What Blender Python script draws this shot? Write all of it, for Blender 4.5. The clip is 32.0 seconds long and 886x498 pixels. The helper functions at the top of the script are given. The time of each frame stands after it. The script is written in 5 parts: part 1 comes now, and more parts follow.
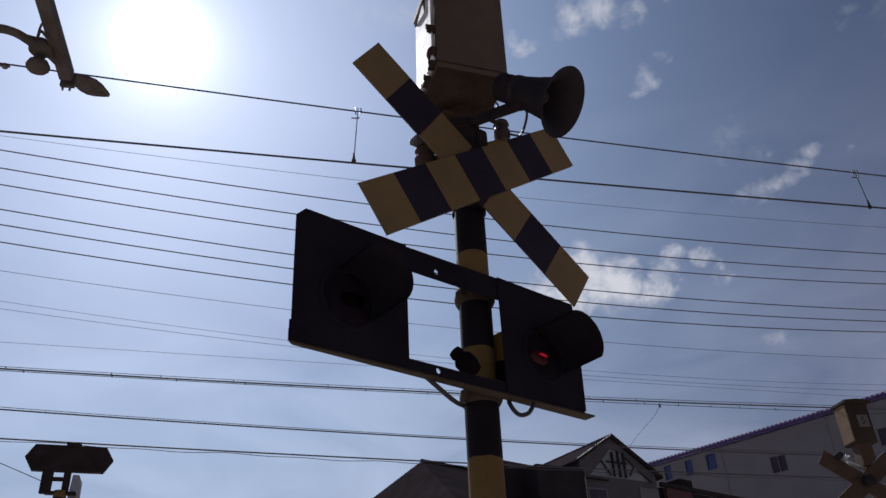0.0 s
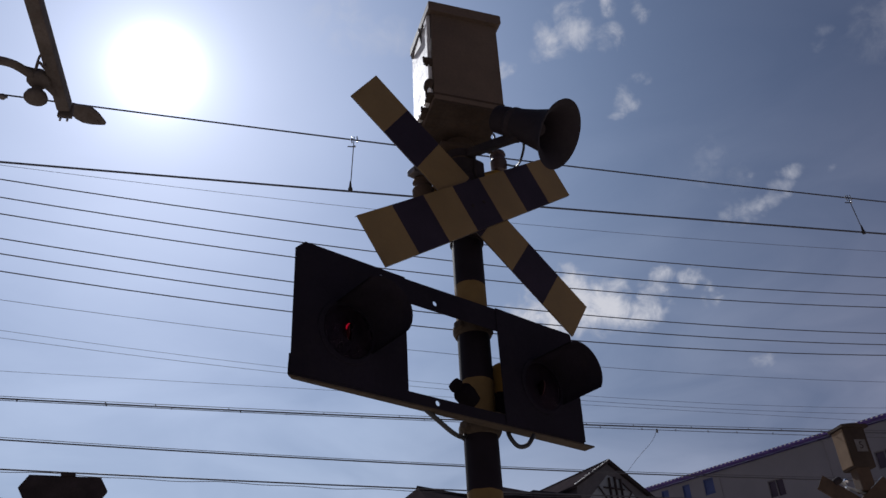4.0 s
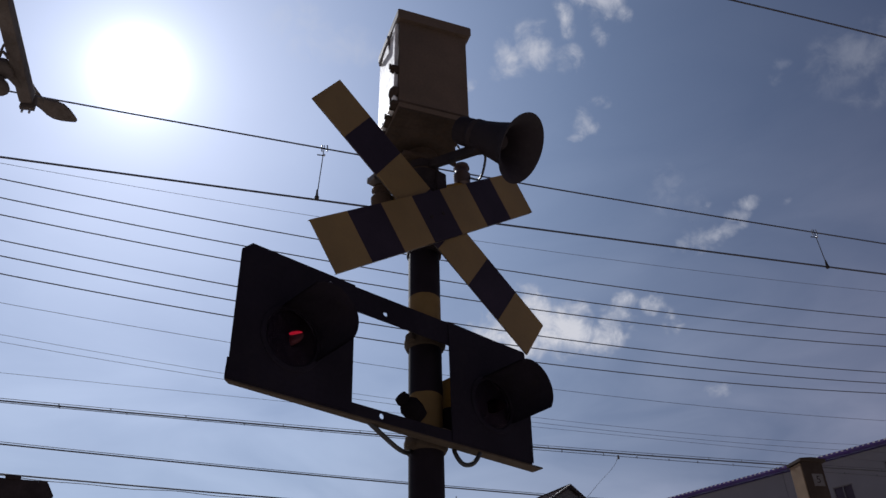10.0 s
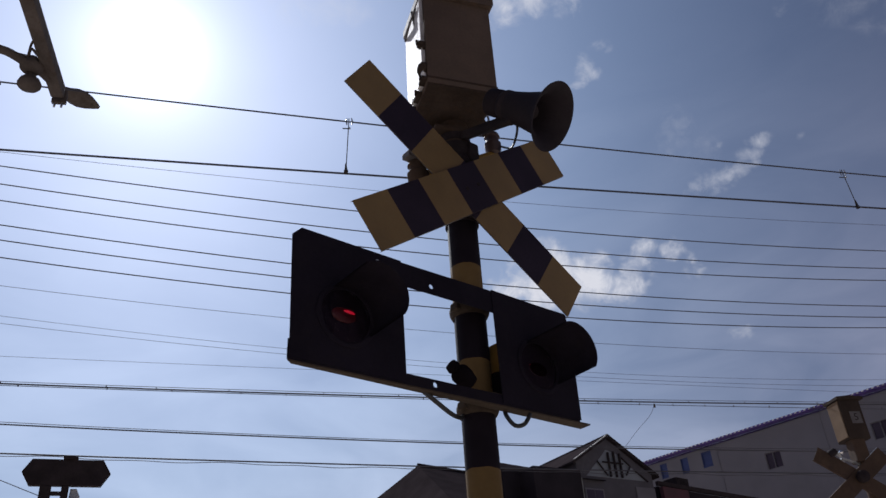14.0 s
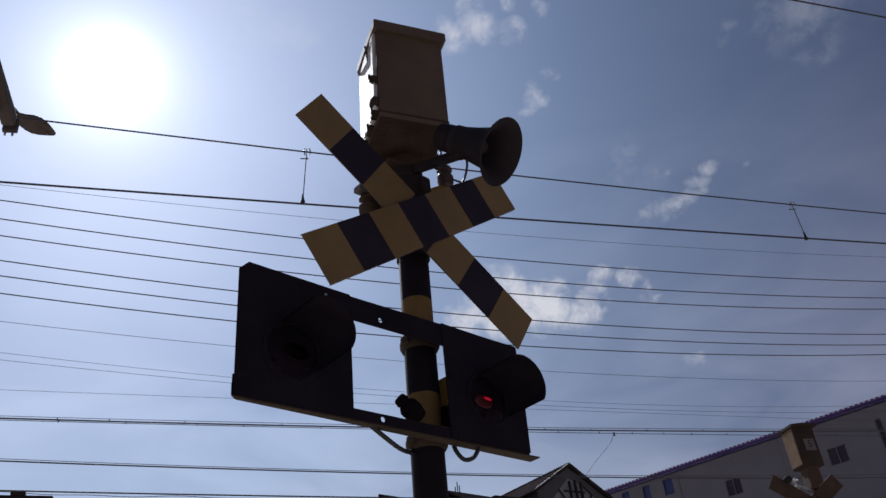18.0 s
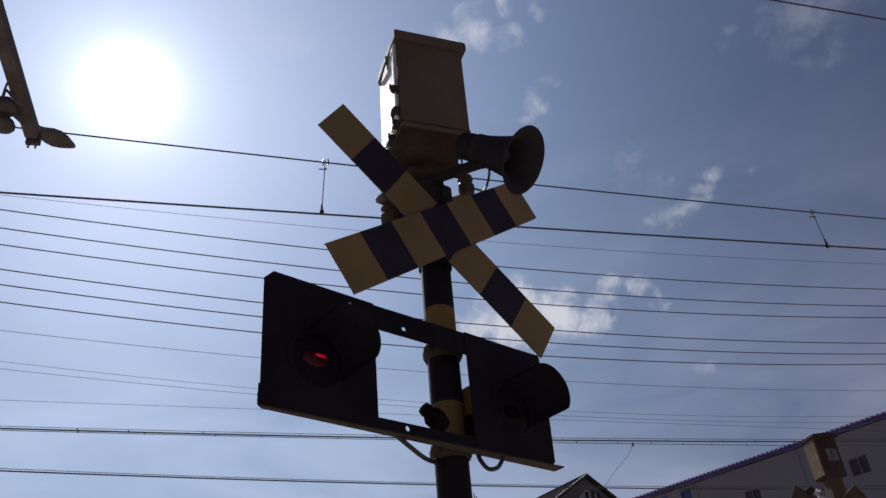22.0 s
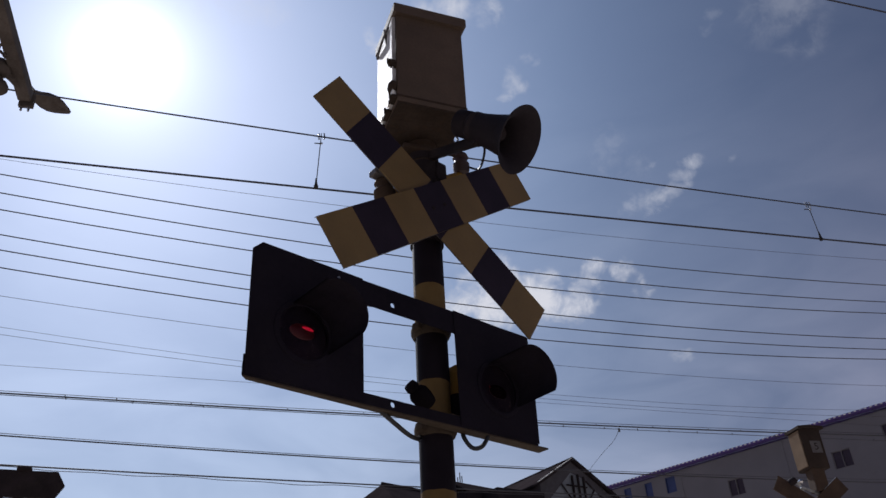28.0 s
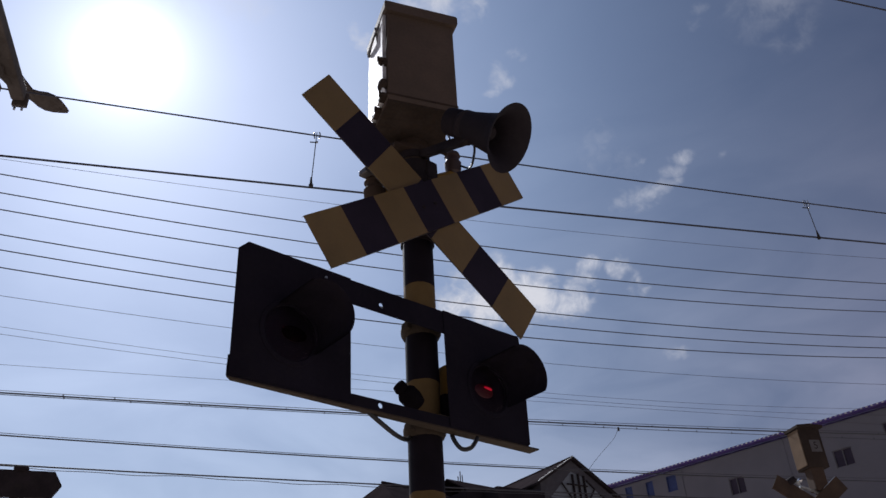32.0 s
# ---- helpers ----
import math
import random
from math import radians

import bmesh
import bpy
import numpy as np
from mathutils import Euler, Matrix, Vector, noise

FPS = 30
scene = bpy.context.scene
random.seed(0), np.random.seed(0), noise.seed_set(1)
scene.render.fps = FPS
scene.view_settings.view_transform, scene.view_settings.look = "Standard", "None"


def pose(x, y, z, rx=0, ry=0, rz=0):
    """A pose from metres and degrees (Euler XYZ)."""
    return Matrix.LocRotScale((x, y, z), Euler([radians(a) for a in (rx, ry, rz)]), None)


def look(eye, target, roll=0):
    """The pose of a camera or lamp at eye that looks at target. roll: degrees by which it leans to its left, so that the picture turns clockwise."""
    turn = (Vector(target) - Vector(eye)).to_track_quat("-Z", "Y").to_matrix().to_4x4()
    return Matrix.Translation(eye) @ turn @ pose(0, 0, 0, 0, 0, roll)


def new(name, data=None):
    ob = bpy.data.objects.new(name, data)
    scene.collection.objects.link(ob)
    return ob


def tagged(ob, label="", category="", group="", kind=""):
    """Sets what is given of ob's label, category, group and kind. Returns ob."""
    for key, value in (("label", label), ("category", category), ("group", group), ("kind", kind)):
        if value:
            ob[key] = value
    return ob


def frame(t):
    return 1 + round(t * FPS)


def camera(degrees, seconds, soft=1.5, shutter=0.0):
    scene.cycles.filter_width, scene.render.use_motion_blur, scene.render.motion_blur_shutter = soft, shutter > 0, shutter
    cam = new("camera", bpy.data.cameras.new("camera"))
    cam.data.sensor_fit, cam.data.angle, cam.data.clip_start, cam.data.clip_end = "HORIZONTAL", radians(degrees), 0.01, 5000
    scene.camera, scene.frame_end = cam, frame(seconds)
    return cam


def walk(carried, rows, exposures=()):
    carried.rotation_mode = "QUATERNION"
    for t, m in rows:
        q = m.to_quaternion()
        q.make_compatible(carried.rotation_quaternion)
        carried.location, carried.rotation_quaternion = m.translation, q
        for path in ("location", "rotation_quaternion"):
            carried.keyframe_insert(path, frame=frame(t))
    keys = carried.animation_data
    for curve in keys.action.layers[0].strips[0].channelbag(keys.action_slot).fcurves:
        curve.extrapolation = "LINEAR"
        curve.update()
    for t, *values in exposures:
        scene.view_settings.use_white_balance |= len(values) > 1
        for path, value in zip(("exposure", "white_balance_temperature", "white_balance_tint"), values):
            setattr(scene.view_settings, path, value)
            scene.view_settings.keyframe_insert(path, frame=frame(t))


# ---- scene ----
cam = camera(57.06, 32.0, 1.5)
walk(cam, [
    (0.0, pose(-0.025, 0.064, 1.531, 120.468, 2.805, 0.478)),
    (0.5, pose(-0.023, 0.062, 1.530, 120.529, 2.824, 0.535)),
    (1.0, pose(-0.030, 0.060, 1.531, 120.567, 2.713, 0.424)),
    (1.5, pose(-0.036, 0.058, 1.532, 120.765, 3.117, 0.729)),
    (2.0, pose(-0.040, 0.058, 1.533, 120.994, 3.372, 1.030)),
    (2.5, pose(-0.038, 0.057, 1.535, 121.283, 3.460, 1.224)),
    (3.0, pose(-0.036, 0.053, 1.538, 121.528, 3.494, 1.110)),
    (3.5, pose(-0.043, 0.040, 1.541, 121.831, 3.228, 0.280)),
    (5.5, pose(0.022, 0.066, 1.566, 123.102, 3.616, 1.296)),
    (6.0, pose(0.032, 0.069, 1.563, 123.431, 2.736, 2.490)),
    (6.5, pose(0.036, 0.069, 1.563, 123.684, 1.960, 3.048)),
    (7.0, pose(0.037, 0.065, 1.562, 123.978, 1.640, 3.045)),
    (7.5, pose(0.039, 0.063, 1.565, 124.213, 1.602, 2.760)),
    (8.0, pose(0.035, 0.064, 1.567, 124.493, 1.677, 2.414)),
    (8.5, pose(0.029, 0.072, 1.564, 124.751, 1.684, 1.729)),
    (9.0, pose(0.029, 0.089, 1.563, 124.752, 1.917, 0.009)),
    (9.5, pose(0.031, 0.095, 1.560, 124.616, 1.930, -1.581)),
    (10.0, pose(0.031, 0.103, 1.555, 123.291, 1.858, -2.689)),
    (10.5, pose(0.027, 0.095, 1.557, 122.121, 1.813, -3.355)),
    (11.0, pose(0.004, 0.058, 1.557, 121.691, 1.889, -3.717)),
    (11.5, pose(-0.004, 0.036, 1.553, 121.187, 2.899, -3.983)),
    (12.0, pose(-0.006, 0.031, 1.548, 120.895, 4.678, -3.523)),
    (12.5, pose(-0.009, 0.026, 1.551, 120.718, 4.800, -1.543)),
    (13.0, pose(-0.017, 0.021, 1.549, 120.669, 4.647, -0.247)),
    (13.5, pose(-0.031, 0.016, 1.546, 120.648, 4.323, 0.421)),
    (15.5, pose(-0.016, 0.002, 1.549, 120.770, 3.734, 0.516)),
    (16.0, pose(-0.010, 0.002, 1.547, 120.971, 4.059, 0.101)),
    (16.5, pose(-0.004, 0.001, 1.548, 121.168, 4.348, -0.235)),
    (17.0, pose(-0.001, -0.001, 1.549, 121.425, 4.689, -0.600)),
    (17.5, pose(0.007, -0.008, 1.553, 121.883, 4.865, -1.163)),
    (18.0, pose(0.019, -0.013, 1.552, 122.413, 5.282, -1.640)),
    (18.5, pose(0.018, -0.014, 1.551, 122.782, 5.681, -2.125)),
    (19.0, pose(0.009, -0.012, 1.549, 122.887, 5.983, -2.348)),
    (19.5, pose(0.003, -0.005, 1.551, 122.932, 5.513, -2.828)),
    (20.0, pose(0.000, 0.000, 1.550, 123.060, 5.394, -2.749)),
    (20.5, pose(-0.003, 0.004, 1.550, 123.185, 5.388, -2.206)),
    (21.0, pose(-0.005, 0.006, 1.551, 123.254, 5.449, -1.367)),
    (21.5, pose(-0.007, 0.002, 1.550, 123.238, 5.243, -0.860)),
    (22.0, pose(-0.009, -0.008, 1.551, 123.225, 4.958, -0.613)),
    (22.5, pose(-0.015, -0.011, 1.553, 123.366, 4.868, -0.324)),
    (23.0, pose(-0.018, -0.012, 1.553, 123.374, 4.939, 0.037)),
    (23.5, pose(-0.008, -0.011, 1.553, 123.318, 4.744, -0.400)),
    (24.0, pose(-0.002, -0.010, 1.552, 123.219, 4.688, -2.056)),
    (24.5, pose(-0.004, -0.005, 1.553, 122.896, 4.499, -3.495)),
    (25.0, pose(-0.007, -0.003, 1.553, 122.630, 4.519, -4.373)),
    (25.5, pose(-0.008, -0.002, 1.553, 122.355, 4.464, -4.876)),
    (27.5, pose(0.004, 0.015, 1.553, 121.733, 3.814, -3.336)),
    (28.0, pose(0.002, 0.015, 1.553, 121.756, 3.431, -2.036)),
    (28.5, pose(-0.003, 0.007, 1.551, 121.728, 3.183, -1.579)),
    (29.0, pose(-0.009, 0.002, 1.548, 121.701, 2.850, -1.803)),
    (29.5, pose(-0.014, 0.001, 1.547, 121.613, 3.017, -1.920)),
    (30.0, pose(-0.011, 0.003, 1.548, 121.425, 3.236, -1.975)),
    (30.5, pose(-0.010, 0.001, 1.549, 121.192, 3.383, -1.971)),
    (31.0, pose(-0.002, -0.002, 1.553, 121.081, 3.539, -2.324)),
    (31.5, pose(0.021, 0.010, 1.562, 121.174, 3.708, -2.460)),
    (32.0, pose(0.044, 0.030, 1.563, 121.678, 3.435, -1.913)),
], exposures=[(t, e, 5880, 12) for t, e in ((0.0, -0.28), (3.5, -0.32), (6.0, -0.42), (7.0, -0.42), (9.0, -0.49), (10.0, -0.30), (11.0, -0.20), (12.0, -0.11), (13.0, -0.10), (17.0, -0.26), (20.0, -0.20), (22.0, -0.30), (24.0, -0.35), (25.0, -0.20), (28.0, -0.18), (32.0, -0.19))])

# ---- world, sun ----
SUN = Vector((-0.289, 0.672, 0.682)).normalized()


def daylight():
    w = bpy.data.worlds.new("daylight")
    scene.world = w
    w.use_nodes = True
    nt = w.node_tree
    nt.nodes.clear()
    N = nt.nodes.new
    out, bg = N("ShaderNodeOutputWorld"), N("ShaderNodeBackground")
    sky = N("ShaderNodeTexSky")
    sky.sky_type = "NISHITA"
    sky.sun_disc = False
    sky.sun_elevation = math.asin(SUN.z)
    sky.sun_rotation = math.atan2(SUN.x, SUN.y)
    sky.air_density, sky.dust_density, sky.ozone_density = 1.0, 0.75, 1.6
    # bright aureole of hazy air round the sun
    tc = N("ShaderNodeTexCoord")
    dot = N("ShaderNodeVectorMath")
    dot.operation = "DOT_PRODUCT"
    dot.inputs[1].default_value = SUN
    nt.links.new(tc.outputs["Generated"], dot.inputs[0])
    total = None
    for power, gain, tint in ((2600.0, 112.0, (1, 1, 1)), (420.0, 12.0, (0.97, 1.0, 1.06)), (60.0, 1.2, (0.74, 0.96, 1.38)), (9.0, 6.9, (0.735, 0.965, 1.39)), (2.5, 0.25, (0.77, 0.97, 1.34))):
        cl = N("ShaderNodeMath")
        cl.operation = "MAXIMUM"
        cl.inputs[1].default_value = 0.0
        nt.links.new(dot.outputs["Value"], cl.inputs[0])
        pw = N("ShaderNodeMath")
        pw.operation = "POWER"
        pw.inputs[1].default_value = power
        nt.links.new(cl.outputs[0], pw.inputs[0])
        ml = N("ShaderNodeVectorMath")
        ml.operation = "SCALE"
        ml.inputs[0].default_value = [gain * c for c in tint]
        nt.links.new(pw.outputs[0], ml.inputs["Scale"])
        if total is None:
            total = ml.outputs[0]
        else:
            ad = N("ShaderNodeVectorMath")
            ad.operation = "ADD"
            nt.links.new(total, ad.inputs[0])
            nt.links.new(ml.outputs[0], ad.inputs[1])
            total = ad.outputs[0]
    # pale haze that thickens towards the horizon, uneven like thin high cloud
    sep = N("ShaderNodeSeparateXYZ")
    nt.links.new(tc.outputs["Generated"], sep.inputs[0])
    low = N("ShaderNodeMath")
    low.operation, low.use_clamp = "SUBTRACT", True
    low.inputs[0].default_value = 1.0
    nt.links.new(sep.outputs["Z"], low.inputs[1])
    deep = N("ShaderNodeMath")
    deep.operation = "POWER"
    deep.inputs[1].default_value = 2.6
    nt.links.new(low.outputs[0], deep.inputs[0])
    veil = N("ShaderNodeTexNoise")
    veil.inputs["Scale"].default_value, veil.inputs["Detail"].default_value, veil.inputs["Distortion"].default_value = 5.0, 5, 0.5
    flat = N("ShaderNodeMapping")
    flat.inputs["Scale"].default_value = (1, 1, 2.6)
    nt.links.new(tc.outputs["Generated"], flat.inputs[0])
    nt.links.new(flat.outputs[0], veil.inputs["Vector"])
    vr = N("ShaderNodeMapRange")
    vr.inputs[1].default_value, vr.inputs[2].default_value, vr.inputs[3].default_value, vr.inputs[4].default_value = 0.30, 0.70, 0.45, 1.55
    nt.links.new(veil.outputs["Fac"], vr.inputs[0])
    hz = N("ShaderNodeMath")
    hz.operation = "MULTIPLY"
    nt.links.new(deep.outputs[0], hz.inputs[0])
    nt.links.new(vr.outputs[0], hz.inputs[1])
    # the haze scatters more light forward, towards the sun's side
    fw = N("ShaderNodeMapRange")
    fw.inputs[3].default_value, fw.inputs[4].default_value = 0.55, 1.22
    nt.links.new(dot.outputs["Value"], fw.inputs[0])
    hf = N("ShaderNodeMath")
    hf.operation = "MULTIPLY"
    nt.links.new(hz.outputs[0], hf.inputs[0])
    nt.links.new(fw.outputs[0], hf.inputs[1])
    hc = N("ShaderNodeVectorMath")
    hc.operation = "SCALE"
    hc.inputs[0].default_value = (6.5, 6.6, 6.6)
    nt.links.new(hf.outputs[0], hc.inputs["Scale"])
    ad = N("ShaderNodeVectorMath")
    ad.operation = "ADD"
    nt.links.new(total, ad.inputs[0])
    nt.links.new(hc.outputs[0], ad.inputs[1])
    total = ad.outputs[0]
    add = N("ShaderNodeVectorMath")
    add.operation = "ADD"
    nt.links.new(sky.outputs[0], add.inputs[0])
    nt.links.new(total, add.inputs[1])
    # dim the sky away from the sun, red least, to fit the camera's view
    away = N("ShaderNodeMapRange")
    away.data_type = "FLOAT_VECTOR"
    away.inputs[7].default_value, away.inputs[8].default_value = (0.48, 0.48, 0.48), (0.88, 0.88, 0.88)
    away.inputs[9].default_value, away.inputs[10].default_value = (0.89, 0.71, 0.73), (1.0, 1.0, 1.0)
    nt.links.new(dot.outputs["Value"], away.inputs[6])
    dim = N("ShaderNodeVectorMath")
    dim.operation = "MULTIPLY"
    nt.links.new(add.outputs[0], dim.inputs[0])
    nt.links.new(away.outputs[1], dim.inputs[1])
    nt.links.new(dim.outputs[0], bg.inputs[0])
    bg.inputs[1].default_value = 0.048
    nt.links.new(bg.outputs[0], out.inputs[0])
    lamp = bpy.data.lights.new("sun", "SUN")
    lamp.energy, lamp.angle, lamp.color = 4.2, radians(0.53), (1.0, 0.96, 0.9)
    ob = new("sun", lamp)
    ob.matrix_world = look(SUN * 60, (0, 0, 0))


daylight()


# ---- materials ----
def surf(name, base, rough=0.6, metal=0.0, vary=0.25, scale=6.0, bump=0.15, bscale=60.0, dirt=None, dirt_amount=0.0, spec=0.5, island=0.0):
    """Base colour with two scales of variation, an optional dirt tone in blotches, and fine relief."""
    m = bpy.data.materials.new(name)
    m.use_nodes = True
    nt = m.node_tree
    b = nt.nodes["Principled BSDF"]
    N, link = nt.nodes.new, nt.links.new
    tc = N("ShaderNodeTexCoord")
    n1, n2 = N("ShaderNodeTexNoise"), N("ShaderNodeTexNoise")
    n1.inputs["Scale"].default_value, n1.inputs["Detail"].default_value = scale, 6
    n2.inputs["Scale"].default_value, n2.inputs["Detail"].default_value = bscale, 4
    link(tc.outputs["Object"], n1.inputs["Vector"])
    link(tc.outputs["Object"], n2.inputs["Vector"])
    r1 = N("ShaderNodeMapRange")
    r1.inputs[1].default_value, r1.inputs[2].default_value = 0.3, 0.7
    r1.inputs[3].default_value, r1.inputs[4].default_value = 1 - vary, 1 + vary
    link(n1.outputs["Fac"], r1.inputs[0])
    r2 = N("ShaderNodeMapRange")
    r2.inputs[1].default_value, r2.inputs[2].default_value = 0.3, 0.7
    r2.inputs[3].default_value, r2.inputs[4].default_value = 1 - vary * 0.4, 1 + vary * 0.4
    link(n2.outputs["Fac"], r2.inputs[0])
    mul = N("ShaderNodeMath")
    mul.operation = "MULTIPLY"
    link(r1.outputs[0], mul.inputs[0])
    link(r2.outputs[0], mul.inputs[1])
    sc = N("ShaderNodeVectorMath")
    sc.operation = "SCALE"
    sc.inputs[0].default_value = base
    link(mul.outputs[0], sc.inputs["Scale"])
    last = sc.outputs[0]
    if dirt is not None:
        n3 = N("ShaderNodeTexNoise")
        n3.inputs["Scale"].default_value, n3.inputs["Detail"].default_value, n3.inputs["Roughness"].default_value = scale * 2.3, 8, 0.7
        link(tc.outputs["Object"], n3.inputs["Vector"])
        rr = N("ShaderNodeMapRange")
        rr.inputs[1].default_value, rr.inputs[2].default_value = 0.5, 0.68
        rr.inputs[4].default_value = dirt_amount
        link(n3.outputs["Fac"], rr.inputs[0])
        mx = N("ShaderNodeMix")
        mx.data_type = "RGBA"
        mx.inputs[7].default_value = (*dirt, 1)
        link(rr.outputs[0], mx.inputs[0])
        link(last, mx.inputs[6])
        last = mx.outputs[2]
    if island:
        oi = N("ShaderNodeObjectInfo")
        ri = N("ShaderNodeMapRange")
        ri.inputs[3].default_value, ri.inputs[4].default_value = 1 - island, 1 + island
        link(oi.outputs["Random"], ri.inputs[0])
        s2 = N("ShaderNodeVectorMath")
        s2.operation = "SCALE"
        link(last, s2.inputs[0])
        link(ri.outputs[0], s2.inputs["Scale"])
        last = s2.outputs[0]
    link(last, b.inputs["Base Color"])
    rm = N("ShaderNodeMapRange")
    rm.inputs[3].default_value, rm.inputs[4].default_value = max(0.03, rough - 0.12), min(1, rough + 0.12)
    link(n1.outputs["Fac"], rm.inputs[0])
    link(rm.outputs[0], b.inputs["Roughness"])
    b.inputs["Metallic"].default_value = metal
    b.inputs["Specular IOR Level"].default_value = spec
    if bump:
        bp = N("ShaderNodeBump")
        bp.inputs["Strength"].default_value, bp.inputs["Distance"].default_value = bump, 0.004
        link(n2.outputs["Fac"], bp.inputs["Height"])
        link(bp.outputs[0], b.inputs["Normal"])
    return m


def glow(name, colour, strength):
    m = bpy.data.materials.new(name)
    m.use_nodes = True
    b = m.node_tree.nodes["Principled BSDF"]
    b.inputs["Base Color"].default_value = (*[0.04 * c for c in colour], 1)
    b.inputs["Emission Color"].default_value = (*colour, 1)
    b.inputs["Emission Strength"].default_value = strength
    return m


def glassy(name, colour, rough=0.05, ior=1.05):
    m = bpy.data.materials.new(name)
    m.use_nodes = True
    b = m.node_tree.nodes["Principled BSDF"]
    b.inputs["Base Color"].default_value = (*colour, 1)
    b.inputs["Transmission Weight"].default_value = 1.0
    b.inputs["Roughness"].default_value = rough
    b.inputs["IOR"].default_value = ior
    return m


YELLOW = surf("aged yellow paint", (0.29, 0.168, 0.038), 0.55, 0, 0.16, 5, 0.1, 90, (0.18, 0.11, 0.05), 0.5, spec=0.2)
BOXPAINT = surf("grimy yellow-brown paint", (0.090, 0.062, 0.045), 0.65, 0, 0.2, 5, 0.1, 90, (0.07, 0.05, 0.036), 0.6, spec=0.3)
BLACK = surf("black paint", (0.026, 0.020, 0.022), 0.7, 0, 0.3, 6, 0.1, 90, (0.042, 0.035, 0.030), 0.35, spec=0.1)
SHEETY = surf("yellow reflective sheet", (0.165, 0.109, 0.046), 0.55, 0, 0.12, 7, 0.05, 140, (0.17, 0.105, 0.045), 0.4, spec=0.3)
SHEETK = surf("black reflective sheet", (0.023, 0.017, 0.028), 0.6, 0, 0.2, 7, 0.05, 140, spec=0.1)
PLATE = surf("matt black backing plate", (0.0138, 0.0112, 0.0178), 0.85, 0, 0.2, 5, 0.12, 80, (0.021, 0.017, 0.021), 0.4, spec=0.08)
# Hood black is set slightly above PLATE to offset the hood's own shade.
HOODGREY = surf("black hood enamel raised for shade", (0.0150, 0.0124, 0.0185), 0.8, 0, 0.25, 9, 0.1, 90, (0.020, 0.016, 0.017), 0.4, spec=0.05)
HORNGREY = surf("dark grey horn enamel", (0.019, 0.0145, 0.018), 0.65, 0, 0.2, 8, 0.08, 90, (0.03, 0.026, 0.026), 0.4, spec=0.12)
CHROME = surf("bright chrome", (0.8, 0.8, 0.8), 0.14, 1.0, 0.05, 10, 0.0, 60)
STEEL = surf("galvanised steel", (0.42, 0.43, 0.44), 0.42, 0.85, 0.2, 14, 0.1, 120, (0.2, 0.17, 0.14), 0.4)
DARKSTEEL = surf("weathered dark steel", (0.13, 0.12, 0.12), 0.5, 0.5, 0.3, 9, 0.15, 80, (0.09, 0.05, 0.03), 0.5)
GLAND = surf("dull black moulded rubber", (0.010, 0.008, 0.010), 0.95, 0, 0.2, 20, 0.05, 150, spec=0.0)
RUBBER = surf("black cable rubber", (0.016, 0.016, 0.018), 0.55, 0, 0.2, 20, 0.05, 150)
ROD = surf("dull dark dropper rod", (0.05, 0.045, 0.045), 0.9, 0, 0.2, 8, 0.0, 50, spec=0.0)
COPPER = surf("tarnished wire", (0.045, 0.045, 0.060), 0.6, 0.2, 0.2, 3, 0.0, 50)
CABLE = surf("grey-black cable sheath", (0.055, 0.053, 0.062), 0.55, 0, 0.25, 3, 0.0, 50)
# Ground lies out of view; its paleness is raised to bounce light upward.
GROUND = surf("pale ground toned for bounce light", (0.43, 0.36, 0.30), 0.95, 0, 0.2, 0.7, 0.5, 90, (0.33, 0.27, 0.22), 0.5)
WALLWHITE = surf("pale grey metal siding", (0.174, 0.170, 0.193), 0.7, 0.0, 0.08, 0.8, 0.05, 30, (0.2, 0.19, 0.2), 0.35, spec=0.2)
PURPLE = surf("violet painted roof metal", (0.095, 0.055, 0.25), 0.5, 0.0, 0.2, 3, 0.08, 50, (0.07, 0.05, 0.14), 0.4)
ROOFGREY = surf("grey cement roof tile", (0.042, 0.034, 0.036), 0.95, 0, 0.2, 1.5, 0.1, 40, (0.03, 0.024, 0.024), 0.5, spec=0.0)
HOUSEWALL = surf("blue-grey render", (0.076, 0.070, 0.080), 0.85, 0, 0.12, 1.2, 0.3, 60, (0.13, 0.125, 0.135), 0.4)
HOUSEDARK = surf("dark brown-grey cladding", (0.030, 0.0255, 0.030), 0.85, 0, 0.2, 1.5, 0.3, 60, spec=0.05)
TRIMDARK = surf("dark timber trim", (0.036, 0.03, 0.032), 0.8, 0, 0.25, 8, 0.2, 70, spec=0.0)
WINGLASS = surf("dark window glass", (0.05, 0.04, 0.062), 0.35, 0, 0.2, 2, 0.0, 50, spec=0.15)
BLUEGLASS = surf("blue film window glass", (0.035, 0.055, 0.17), 0.6, 0, 0.25, 3, 0.0, 50)
ALU = surf("bronze aluminium frame", (0.16, 0.15, 0.16), 0.45, 0.4, 0.15, 8, 0.05, 90)
REDPAINT = surf("faded red sheet", (0.075, 0.02, 0.027), 0.7, 0, 0.25, 2, 0.1, 60)
WHITEPAINT = surf("white painted plate", (0.78, 0.77, 0.74), 0.5, 0, 0.06, 9, 0.05, 90)
DIRTYWHITE = surf("dirty white plate", (0.34, 0.33, 0.31), 0.6, 0, 0.1, 9, 0.05, 90)
# Front of the far box: its shade is mixed into this brown.
FARSHADE = surf("shaded brown box paint", (0.044, 0.032, 0.026), 0.8, 0, 0.2, 6, 0.1, 90, (0.028, 0.02, 0.016), 0.5, spec=0.1)
FARPAINT = surf("dark brown-yellow paint", (0.070, 0.046, 0.032), 0.75, 0, 0.22, 5, 0.1, 90, (0.04, 0.028, 0.024), 0.6, spec=0.15)
